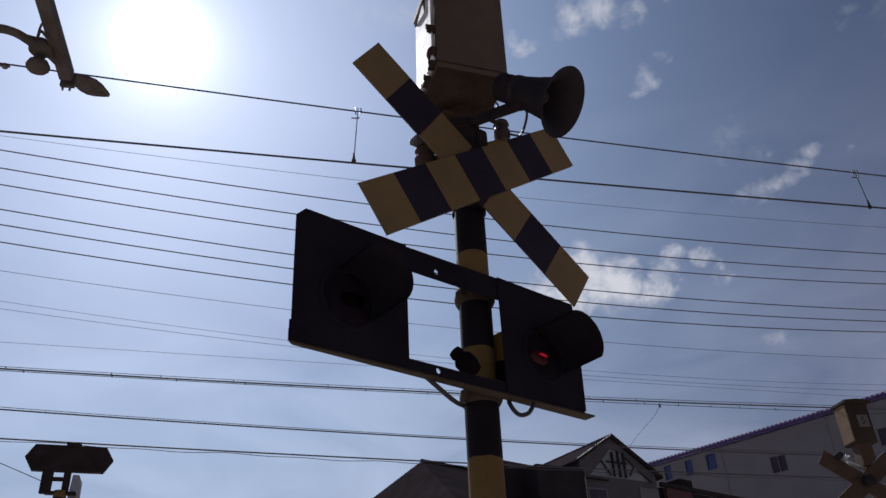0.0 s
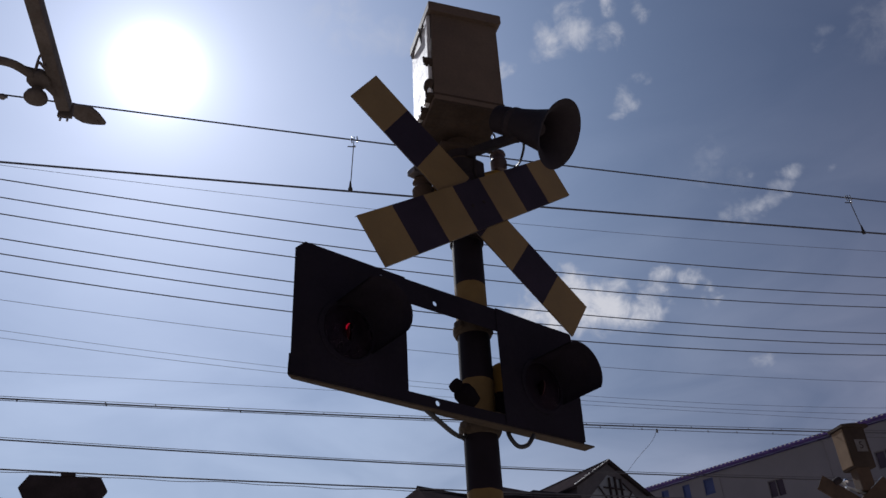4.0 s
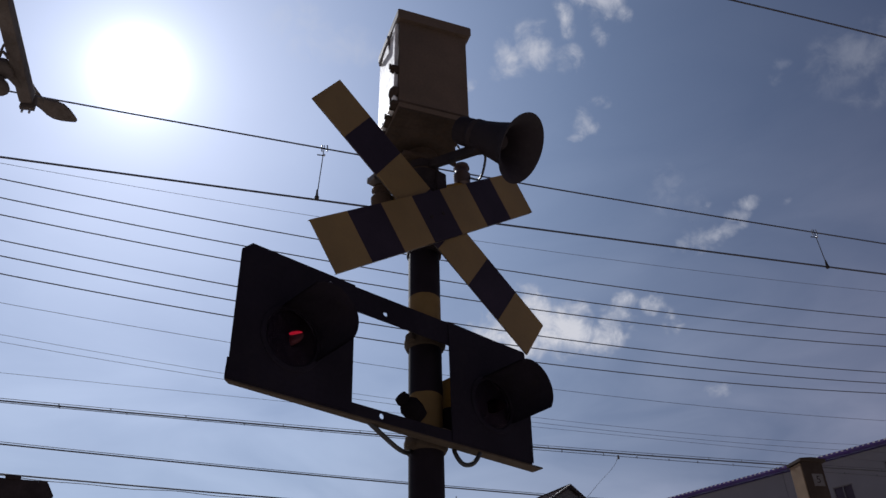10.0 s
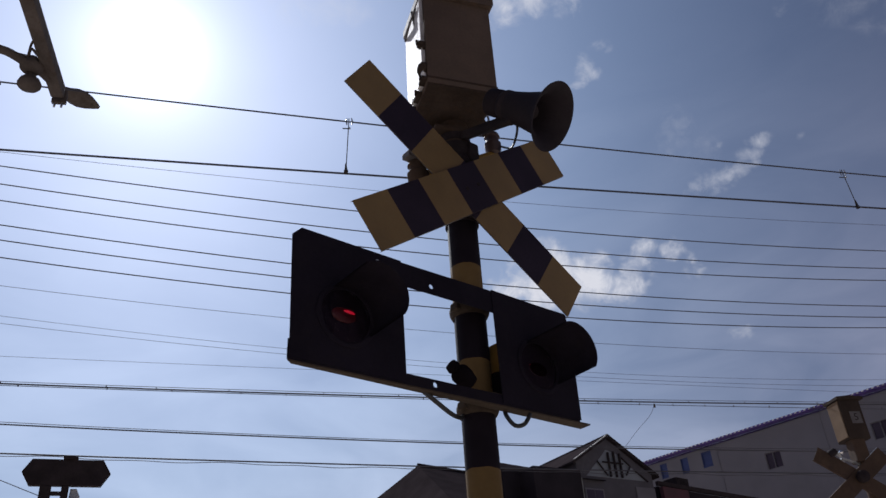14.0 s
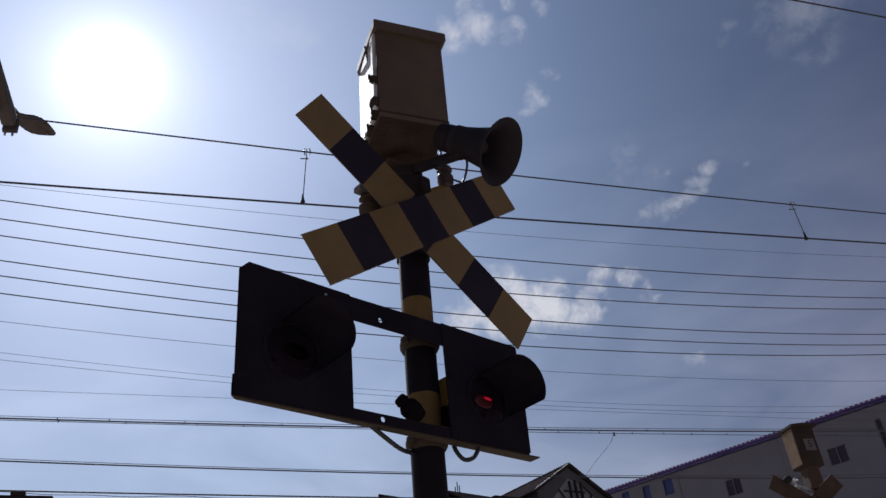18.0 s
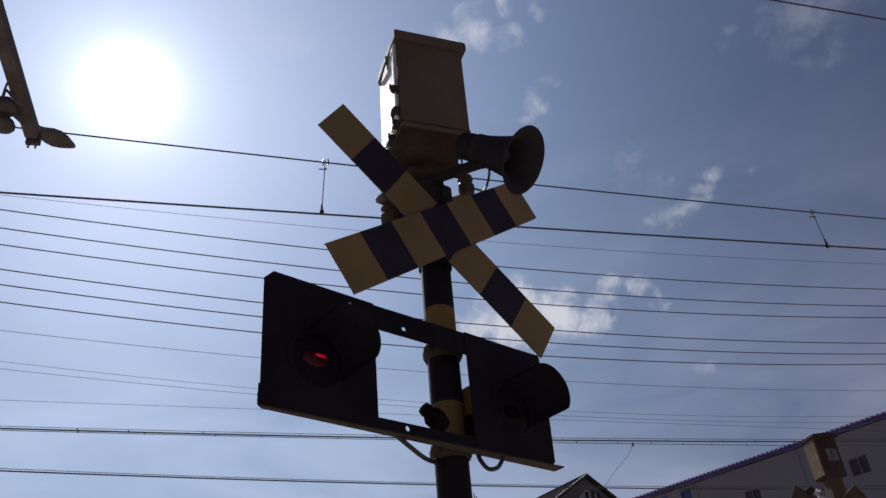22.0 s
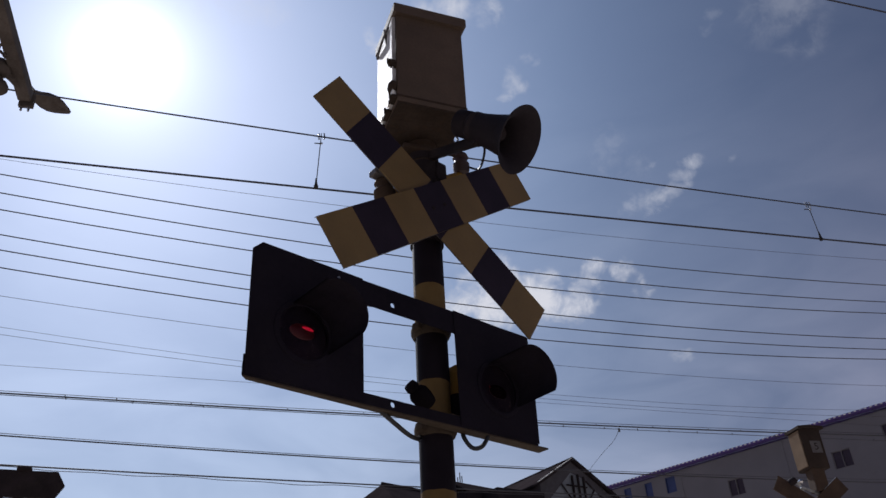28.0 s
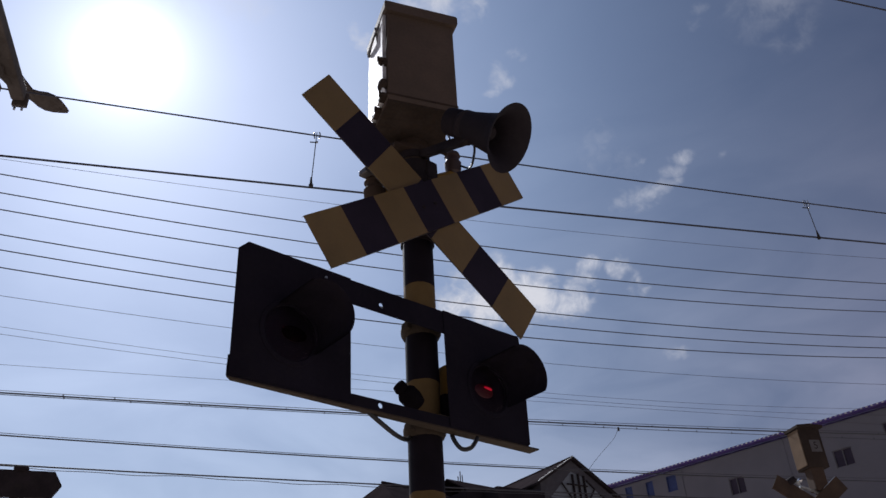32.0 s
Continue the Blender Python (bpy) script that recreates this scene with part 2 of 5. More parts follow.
BEAMGREY = surf("dull grey-brown painted steel", (0.095, 0.08, 0.072), 0.85, 0, 0.25, 7, 0.15, 80, (0.06, 0.042, 0.032), 0.5, spec=0.1)
# Pale tone stands in for sunlight on the box's sun-facing side.
DOORLIT = surf("pale sunlit door tone", (0.50, 0.49, 0.49), 0.60, 0, 0.3, 14, 0.3, 60, (0.26, 0.23, 0.21), 0.7, spec=0.3)
# Lens colour is paled to brighten the shaded bowl behind it.
REDLENS = glassy("pale red lens", (0.85, 0.70, 0.74), 0.14)
REDGLOW = glow("lit red lamp", (1.0, 0.010, 0.045), 0.36)
# Faint emission paints a halo around the lit lamp.
REDHALO = glow("dim red halo shell", (1.0, 0.02, 0.06), 0.0025)
DARKLAMP = surf("unlit lamp", (0.006, 0.003, 0.004), 0.9, 0, 0.1, 9, 0, spec=0.0)


# ---- mesh helpers ----
def part(name, bm, material, parent=None, label="", smooth=False):
    me = bpy.data.meshes.new(name)
    bm.normal_update()
    bm.to_mesh(me)
    bm.free()
    for m in material if isinstance(material, (list, tuple)) else (material,):
        me.materials.append(m)
    if smooth:
        for p in me.polygons:
            p.use_smooth = True
        me.set_sharp_from_angle(angle=radians(35))
    ob = new(name, me)
    if parent is not None:
        ob.parent = parent
    if label:
        tagged(ob, label)
    return ob


def block(bm, c, s, m=Matrix(), bevel=0.0, mi=0):
    """A box of size s about c, with bevelled edges, turned by m."""
    b2 = bmesh.new()
    bmesh.ops.create_cube(b2, size=1, matrix=Matrix.Translation(c) @ Matrix.Diagonal((*s, 1)))
    if bevel:
        bmesh.ops.bevel(b2, geom=b2.edges[:], offset=bevel, segments=2, affect="EDGES", profile=0.6)
    bmesh.ops.transform(b2, matrix=m, verts=b2.verts)
    merge(bm, b2, mi)


def merge(bm, b2, mi=0):
    vs = [bm.verts.new(v.co) for v in b2.verts]
    b2.verts.index_update()
    for f in b2.faces:
        nf = bm.faces.new([vs[v.index] for v in f.verts])
        nf.material_index = mi
        nf.smooth = f.smooth
    b2.free()


def rod(bm, p0, p1, r0, r1=None, seg=16, caps=True, mi=0):
    """A round bar from p0 to p1."""
    r1 = r0 if r1 is None else r1
    p0, p1 = Vector(p0), Vector(p1)
    q = (p1 - p0).to_track_quat("Z", "Y")
    rings = []
    for p, r in ((p0, r0), (p1, r1)):
        rings.append([bm.verts.new(p + q @ Vector((r * math.cos(a), r * math.sin(a), 0))) for a in (i * math.tau / seg for i in range(seg))])
    for i in range(seg):
        f = bm.faces.new((rings[0][i], rings[0][(i + 1) % seg], rings[1][(i + 1) % seg], rings[1][i]))
        f.material_index = mi
    if caps:
        bm.faces.new(rings[0][::-1]).material_index = mi
        bm.faces.new(rings[1]).material_index = mi


def lathe(bm, profile, m=Matrix(), seg=32, a0=0.0, a1=math.tau, mi=0):
    """Turn a profile of (radius, height) round z."""
    full = abs(a1 - a0 - math.tau) < 1e-6
    n = seg if full else seg + 1
    rings = [[bm.verts.new(m @ Vector((r * math.cos(a0 + (a1 - a0) * i / seg), r * math.sin(a0 + (a1 - a0) * i / seg), z))) for i in range(n)] for r, z in profile]
    for r0, r1 in zip(rings, rings[1:]):
        for i in range(seg):
            j = (i + 1) % n
            f = bm.faces.new((r0[i], r0[j], r1[j], r1[i]))
            f.material_index = mi


def hose(bm, pts, r, seg=8, sub=6, mi=0):
    """A bent round cable through points."""
    P = [Vector(p) for p in pts]
    path = []
    for i in range(len(P) - 1):
        a, b, c, d = P[max(i - 1, 0)], P[i], P[i + 1], P[min(i + 2, len(P) - 1)]
        for k in range(sub):
            t = k / sub
            path.append(0.5 * ((2 * b) + (c - a) * t + (2 * a - 5 * b + 4 * c - d) * t * t + (3 * b - a - 3 * c + d) * t ** 3))
    path.append(P[-1])
    rings = []
    for i, p in enumerate(path):
        t = (path[min(i + 1, len(path) - 1)] - path[max(i - 1, 0)]).normalized()
        s = t.orthogonal().normalized() if i == 0 else (side - t * side.dot(t)).normalized()
        side = s
        w = t.cross(s)
        rings.append([bm.verts.new(p + (s * math.cos(a) + w * math.sin(a)) * r) for a in (j * math.tau / seg for j in range(seg))])
    for r0, r1 in zip(rings, rings[1:]):
        for j in range(seg):
            bm.faces.new((r0[j], r0[(j + 1) % seg], r1[(j + 1) % seg], r1[j])).material_index = mi
    bm.faces.new(rings[0][::-1]).material_index = mi
    bm.faces.new(rings[-1]).material_index = mi


def prism(bm, outline, y0, y1, m=Matrix(), mi=0):
    """An outline in x, z pushed from y0 to y1."""
    a = [bm.verts.new(m @ Vector((x, y0, z))) for x, z in outline]
    b = [bm.verts.new(m @ Vector((x, y1, z))) for x, z in outline]
    n = len(a)
    fs = [bm.faces.new(a), bm.faces.new(b[::-1])]
    for i in range(n):
        fs.append(bm.faces.new((a[(i + 1) % n], a[i], b[i], b[(i + 1) % n])))
    for f in fs:
        f.material_index = mi
    bmesh.ops.recalc_face_normals(bm, faces=fs)


def empty(name, m, label, category, group=""):
    ob = new(name)
    ob.matrix_world = m
    return tagged(ob, label, category, group)


# ---- ground ----
def ground():
    bm = bmesh.new()
    n, half = 24, 3000.0
    grid = [[bm.verts.new((half * math.copysign(abs(x) ** 2.2, x), half * math.copysign(abs(y) ** 2.2, y), 0)) for x in (i / n * 2 - 1 for i in range(n + 1))] for y in (j / n * 2 - 1 for j in range(n + 1))]
    for j in range(n):
        for i in range(n):
            bm.faces.new((grid[j][i], grid[j][i + 1], grid[j + 1][i + 1], grid[j + 1][i]))
    tagged(part("ground", bm, GROUND), "flat pale unseen ground toned for bounce light", "ground", kind="structure")


ground()


# ---- the near crossing signal ----
PED = pose(0.132, 2.627, 0, 0, 0, 38.76)  # x along its boards, y away from its face


def banded(name, zs):
    """Paint bands by height: black and yellow, slightly uneven edges."""
    m = bpy.data.materials.new(name)
    m.use_nodes = True
    nt = m.node_tree
    b = nt.nodes["Principled BSDF"]
    N, link = nt.nodes.new, nt.links.new
    tc, sp = N("ShaderNodeTexCoord"), N("ShaderNodeSeparateXYZ")
    link(tc.outputs["Object"], sp.inputs[0])
    nz = N("ShaderNodeTexNoise")
    nz.inputs["Scale"].default_value = 22
    link(tc.outputs["Object"], nz.inputs["Vector"])
    jit = N("ShaderNodeMath")
    jit.operation = "MULTIPLY_ADD"
    jit.inputs[1].default_value = 0.012
    link(nz.outputs["Fac"], jit.inputs[0])
    link(sp.outputs["Z"], jit.inputs[2])
    md = N("ShaderNodeMath")
    md.operation = "MULTIPLY_ADD"
    md.inputs[1].default_value, md.inputs[2].default_value = 1 / (2 * zs[1]), -zs[0] / (2 * zs[1])
    link(jit.outputs[0], md.inputs[0])
    fr = N("ShaderNodeMath")
    fr.operation = "FRACT"
    link(md.outputs[0], fr.inputs[0])
    gt = N("ShaderNodeMath")
    gt.operation = "GREATER_THAN"
    gt.inputs[1].default_value = 0.5
    link(fr.outputs[0], gt.inputs[0])
    n2 = N("ShaderNodeTexNoise")
    n2.inputs["Scale"].default_value, n2.inputs["Detail"].default_value = 9, 8
    link(tc.outputs["Object"], n2.inputs["Vector"])
    r = N("ShaderNodeMapRange")
    r.inputs[1].default_value, r.inputs[2].default_value, r.inputs[3].default_value, r.inputs[4].default_value = 0.3, 0.7, 0.72, 1.15
    link(n2.outputs["Fac"], r.inputs[0])
    mx = N("ShaderNodeMix")
    mx.data_type = "RGBA"
    mx.inputs[6].default_value, mx.inputs[7].default_value = (0.160, 0.104, 0.042, 1), (0.015, 0.0115, 0.0155, 1)
    link(gt.outputs[0], mx.inputs[0])
    sc = N("ShaderNodeVectorMath")
    sc.operation = "SCALE"
    link(mx.outputs[2], sc.inputs[0])
    link(r.outputs[0], sc.inputs["Scale"])
    link(sc.outputs[0], b.inputs["Base Color"])
    b.inputs["Roughness"].default_value = 0.65
    b.inputs["Specular IOR Level"].default_value = 0.06
    bp = N("ShaderNodeBump")
    bp.inputs["Strength"].default_value, bp.inputs["Distance"].default_value = 0.15, 0.003
    link(n2.outputs["Fac"], bp.inputs["Height"])
    link(bp.outputs[0], b.inputs["Normal"])
    return m


BANDS = banded("banded pole paint", (2.446, 0.1857))


def striped_board(parent, angle, centre, length=1.2, width=0.19, y=-0.105, lip=0.012):
    """A crossbuck arm: thin pressed sheet with seven stripes and turned edges."""
    n = 7
    m = Matrix.Translation((centre[0], y, centre[1])) @ Matrix.Rotation(radians(-angle), 4, "Y")
    t = 0.003
    # sheet steel pan with turned lips
    bm = bmesh.new()
    h, w = length / 2, width / 2
    for (xa, za), (xb, zb) in (((-h, -w), (h, -w)), ((h, w), (-h, w))):
        q = [bm.verts.new(m @ Vector(p)) for p in ((xa, t / 2, za), (xb, t / 2, zb), (xb, lip, zb), (xa, lip, za))]
        bm.faces.new(q)
    g = [bm.verts.new(m @ Vector(p)) for p in ((-h, t / 2, -w), (h, t / 2, -w), (h, t / 2, w), (-h, t / 2, w))]
    bm.faces.new(g)
    bmesh.ops.solidify(bm, geom=bm.faces[:], thickness=0.002)
    ob = part("crossbuck_board", bm, DARKSTEEL, parent, "crossbuck arm striped in yellow and black")
    for k in range(n):
        x0, x1 = -h + k * length / n, -h + (k + 1) * length / n
        bm = bmesh.new()
        block(bm, ((x0 + x1) / 2, -t / 2, 0), (x1 - x0, t, width), m, 0.0008)
        part("stripe", bm, (SHEETY, SHEETK)[k % 2], ob)
    for bx in (-0.035, 0.035):
        bolts = bmesh.new()
        rod(bolts, m @ Vector((bx, -0.006, 0)), m @ Vector((bx, 0.02, 0)), 0.008, seg=6)
        part("bolt", bolts, BLACK, ob)
    return ob


def lamp_unit(parent, x, z, y):
    """Round flashing lamp on a plate: rim, deep hood, lens and the turning lamp core behind it."""
    holder = part("lamp", rim_mesh(x, y, z), PLATE, parent, "round red warning lamp with a deep black hood", True)
    R, L = 0.094, 0.185
    bm = bmesh.new()
    m = Matrix.Translation((x, y, z)) @ Matrix.Rotation(radians(90), 4, "X")
    a0, a1 = radians(-35), radians(120)
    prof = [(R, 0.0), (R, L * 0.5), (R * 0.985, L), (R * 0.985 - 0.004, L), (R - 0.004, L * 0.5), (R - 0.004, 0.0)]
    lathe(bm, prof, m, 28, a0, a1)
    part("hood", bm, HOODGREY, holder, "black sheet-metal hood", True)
    bm = bmesh.new()
    lathe(bm, [(0.0001, 0.030), (0.03, 0.028), (0.055, 0.020), (0.078, 0.004), (0.083, 0.0)], m, 32)
    part("lens", bm, REDLENS, holder, "pale red lamp lens", True)
    return holder


def rim_mesh(x, y, z):
    bm = bmesh.new()
    m = Matrix.Translation((x, y, z)) @ Matrix.Rotation(radians(90), 4, "X")
    lathe(bm, [(0.102, 0.0), (0.102, 0.003), (0.10, 0.005), (0.088, 0.005), (0.085, 0.002), (0.080, -0.014), (0.0001, -0.022)], m, 40)
    lathe(bm, [(0.105, -0.004), (0.10, -0.07), (0.07, -0.10), (0.0001, -0.105)], m, 32)
    return bm


def lamp_core(parent, x, z, y):
    """An added core lit on one side, bright in the middle and dim around; turning behind the lens imitates blinking."""
    bm = bmesh.new()
    for radius, flat, shift, lit in ((0.017, (1.45, 0.6, 0.42), 0.004, 0), (0.034, (1.25, 0.22, 0.72), -0.010, 2)):
        b2 = bmesh.new()
        bmesh.ops.create_uvsphere(b2, u_segments=24, v_segments=14, radius=radius, matrix=Matrix.Translation((shift, 0, shift * 0.8)) @ Matrix.Diagonal((*flat, 1)))
        vs = [bm.verts.new(v.co) for v in b2.verts]
        b2.verts.index_update()
        for f in b2.faces:
            nf = bm.faces.new([vs[v.index] for v in f.verts])
            nf.material_index = lit if f.calc_center_median().y < 0 else 1
        b2.free()
    ob = part("lamp_core", bm, [REDGLOW, DARKLAMP, REDHALO], parent, "small half-lit red core turned to blink")
    ob.matrix_basis = Matrix.Translation((x, y, z))
    return ob


# the pole leans half a degree against its boards
LEAN = Matrix.Translation((0, 0, 3.2)) @ Vector((0, 0, 1)).rotation_difference(Vector((0.0076, -0.0061, 1))).to_matrix().to_4x4() @ Matrix.Translation((0, 0, -3.2))


def near_signal():
    root = empty("crossing_signal", PED, "yellow and black level crossing signal with crossbuck and flashing lamps", "crossing signal", "crossing signals")
    # pole
    bm = bmesh.new()
    lathe(bm, [(0.0571, 0.0), (0.0571, 3.66), (0.054, 3.672), (0.0001, 3.674)], Matrix(), 40)
    part("pole", bm, BANDS, root, "round steel pole in black and yellow bands", True).matrix_basis = LEAN
    bm = bmesh.new()
    lathe(bm, [(0.13, 0.0), (0.13, 0.02), (0.075, 0.024), (0.07, 0.12), (0.058, 0.125)], Matrix(), 32)
    part("base_flange", bm, BLACK, root, "black base flange", True).matrix_basis = LEAN
    # crossbuck
    c = (-0.036, 3.283)
    striped_board(root, -34.8, c, y=-0.101, lip=0.004)
    striped_board(root, 34.8, (c[0] + 0.007, c[1] + 0.009), length=1.178, y=-0.112)
    for z in (3.20, 3.36):
        bm = bmesh.new()
        lathe(bm, [(0.0575, z - 0.02), (0.064, z - 0.02), (0.064, z + 0.02), (0.0575, z + 0.02)], Matrix(), 32)
        block(bm, (0.0, -0.078, z), (0.08, 0.04, 0.03), Matrix(), 0.003)
        part("crossbuck_clamp", bm, BLACK, root, smooth=True)
    flasher(root)
    # The socket's brown is darkened for the shade below the box.
    bm = bmesh.new()
    lathe(bm, [(0.0575, 3.462), (0.0635, 3.464), (0.0635, 3.668), (0.0575, 3.67)], Matrix(), 32)
    part("head_socket", bm, SHADEBROWN, root, "dark brown socket on the pole head", True)
    bm = bmesh.new()
    lathe(bm, [(0.0575, 3.445), (0.070, 3.447), (0.073, 3.465), (0.066, 3.478), (0.066, 3.498), (0.073, 3.512), (0.072, 3.545), (0.0575, 3.556)], Matrix(), 32)
    block(bm, (0.03, -0.068, 3.50), (0.05, 0.03, 0.09), Matrix(), 0.008)
    part("head_clamp", bm, BLACK, root, "bulging black clamp under the pole head", True)
    control_box(root)
    loudspeaker(root)
    small_lamps(root)
    return root


# Brown takes in both dust and light bounced up from the ground.
LOWRAIL = surf("dusty brown rail paint with bounce light", (0.05, 0.037, 0.026), 0.75, 0, 0.3, 9, 0.12, 80, (0.078, 0.057, 0.036), 0.5, spec=0.15)


def holed_bar(bm, x0, x1, z0, z1, y0, y1, cx, cz, r):
    """A flat bar in x, z, from y0 to y1, with one round hole cut through it."""
    h = 0.03
    block(bm, ((x0 + cx - h) / 2, (y0 + y1) / 2, (z0 + z1) / 2), (cx - h - x0, y1 - y0, z1 - z0))
    block(bm, ((x1 + cx + h) / 2, (y0 + y1) / 2, (z0 + z1) / 2), (x1 - cx - h, y1 - y0, z1 - z0))
    corners = [math.atan2(z - cz, x) for x, z in ((h, z0), (h, z1), (-h, z1), (-h, z0))]
    angles = sorted([a % math.tau for a in corners] + [i * math.tau / 14 + 0.05 for i in range(14)])
    loops = []
    for y in (y0, y1):
        inner, outer = [], []
        for a in angles:
            c, q = math.cos(a), math.sin(a)
            k = min(h / abs(c) if abs(c) > 1e-6 else 9, ((z1 - cz) / q if q > 0 else (z0 - cz) / q) if abs(q) > 1e-6 else 9)
            inner.append(bm.verts.new((cx + r * c, y, cz + r * q)))
            outer.append(bm.verts.new((cx + k * c, y, cz + k * q)))
        loops.append((inner, outer))
    (i0, o0), (i1, o1) = loops
    n = len(angles)
    for i in range(n):
        j = (i + 1) % n
        bm.faces.new((i0[i], i0[j], o0[j], o0[i]))
        bm.faces.new((i1[j], i1[i], o1[i], o1[j]))
        bm.faces.new((i0[j], i0[i], i1[i], i1[j]))
        bm.faces.new((o0[i], o0[j], o1[j], o1[i]))


def flasher(root):
    x0, x1, y = -0.787, 0.362, -0.12
    lo, hi = (2.437, 2.472), (2.770, 2.854)
    # upper rail: web with a bolt hole, lip turned back along its top
    bm = bmesh.new()
    holed_bar(bm, x0 + 0.03, x1, hi[0], hi[1], y, y + 0.004, -0.270, 2.798, 0.0088)
    block(bm, ((x0 + x1) / 2 + 0.015, y + 0.022, hi[1] - 0.002), (x1 - x0 - 0.03, 0.036, 0.004), Matrix(), 0.001)
    frame_ob = part("flasher_frame", bm, PLATE, root, "long black steel rail frame carrying two lamps")
    # lower rail: web with a bolt hole, flange turned back and reaching past the plate
    bm = bmesh.new()
    holed_bar(bm, x0, 0.355, lo[0], lo[1], y, y + 0.004, -0.281, 2.4555, 0.0088)
    block(bm, (x0 + 0.009, y + 0.002, 2.485), (0.016, 0.0036, 0.026), Matrix(), 0.0)
    rail = part("lower_rail", bm, PLATE, frame_ob, "black angle rail")
    bm = bmesh.new()
    flat = Matrix.Translation((0, 0, lo[0] - 0.0048)) @ Matrix.Rotation(radians(-90), 4, "X")
    prism(bm, [(x0, y), (0.405, y), (0.405, y + 0.047), (x0 + 0.02, y + 0.016)], -0.0045, 0.0, flat)
    tagged(rail, "black angle rail with a dusty brown flange")
    part("rail_flange", bm, LOWRAIL, frame_ob, "dusty brown rail flange")
    for k, (a, b) in enumerate(((-0.783, -0.392), (-0.006, 0.362))):
        bm = bmesh.new()
        if k == 0:
            outline = [(a, 2.442), (b, 2.442), (b, 2.856), (a + 0.030, 2.863), (a, 2.833)]
        else:
            outline = [(a, 2.442), (b - 0.004, 2.442), (b + 0.004, 2.63), (b, 2.848), (a, 2.856)]
        prism(bm, outline, y - 0.004, y - 0.0004, Matrix())
        part("backing_plate", bm, PLATE, frame_ob, "matt black rectangular backing plate")
        lamp_unit(frame_ob, (-0.601, 0.183)[k], 2.608, y - 0.004)
    # Bright stud added where light shows through a tiny hole.
    bm = bmesh.new()
    rod(bm, (-0.486, y - 0.008, 2.828), (-0.486, y - 0.004, 2.828), 0.005, seg=8)
    part("bright_stud", bm, STEEL, frame_ob, "small bright stud standing in for a hole")
    # pole clamps with their ears
    for z in (2.822, 2.460):
        bm = bmesh.new()
        lathe(bm, [(0.0572, z - 0.026), (0.064, z - 0.024), (0.071, z - 0.010), (0.072, z + 0.006), (0.066, z + 0.022), (0.0572, z + 0.026)], Matrix(), 32)
        block(bm, (-0.072, -0.01, z), (0.022, 0.04, 0.030), Matrix(), 0.009)
        block(bm, (0.0, -0.088, z + 0.008), (0.06, 0.05, 0.03), Matrix(), 0.004)
        part("pole_clamp", bm, LOWRAIL, frame_ob, "dusty brown cast pole clamp", smooth=True).matrix_basis = LEAN
    # ribbed cable gland
    bm = bmesh.new()
    lathe(bm, [(0.0001, -0.052), (0.026, -0.046), (0.034, -0.016), (0.034, 0.010), (0.026, 0.022), (0.019, 0.026), (0.024, 0.034), (0.020, 0.052), (0.0001, 0.055)], Matrix.Translation((-0.122, -0.062, 2.540)) @ Matrix.Rotation(radians(-58), 4, "Y"), 24)
    part("cable_gland", bm, GLAND, frame_ob, "black cable gland", True)
    bm = bmesh.new()
    lathe(bm, [(0.0001, -0.05), (0.022, -0.048), (0.026, 0.0), (0.022, 0.045), (0.0001, 0.05)], Matrix.Translation((0.052, -0.05, 2.535)), 20)
    part("cable_gland", bm, GLAND, frame_ob, "black cable gland", True)
    bm = bmesh.new()
    block(bm, (0.082, -0.02, 2.640), (0.05, 0.07, 0.12), Matrix(), 0.012)
    part("junction_box", bm, YELLOW, frame_ob, "small yellow junction box", True)
    for pts in (((-0.32, -0.10, 2.440), (-0.25, -0.085, 2.415), (-0.17, -0.05, 2.405), (-0.10, -0.01, 2.415), (-0.055, 0.02, 2.44)), ((0.047, -0.07, 2.46), (0.037, -0.085, 2.42), (0.056, -0.10, 2.385), (0.09, -0.11, 2.392), (0.118, -0.115, 2.428))):
        bm = bmesh.new()
        hose(bm, pts, 0.0075)
        part("cable", bm, RUBBER, frame_ob, "black looped cable", True)


# Dark brown holding the shade beneath the box, with rusty blotches.
SHADEBROWN = surf("shade-dark brown with rust blotches", (0.046, 0.033, 0.026), 0.85, 0, 0.3, 12, 0.2, 80, (0.06, 0.035, 0.02), 0.5, spec=0.1)


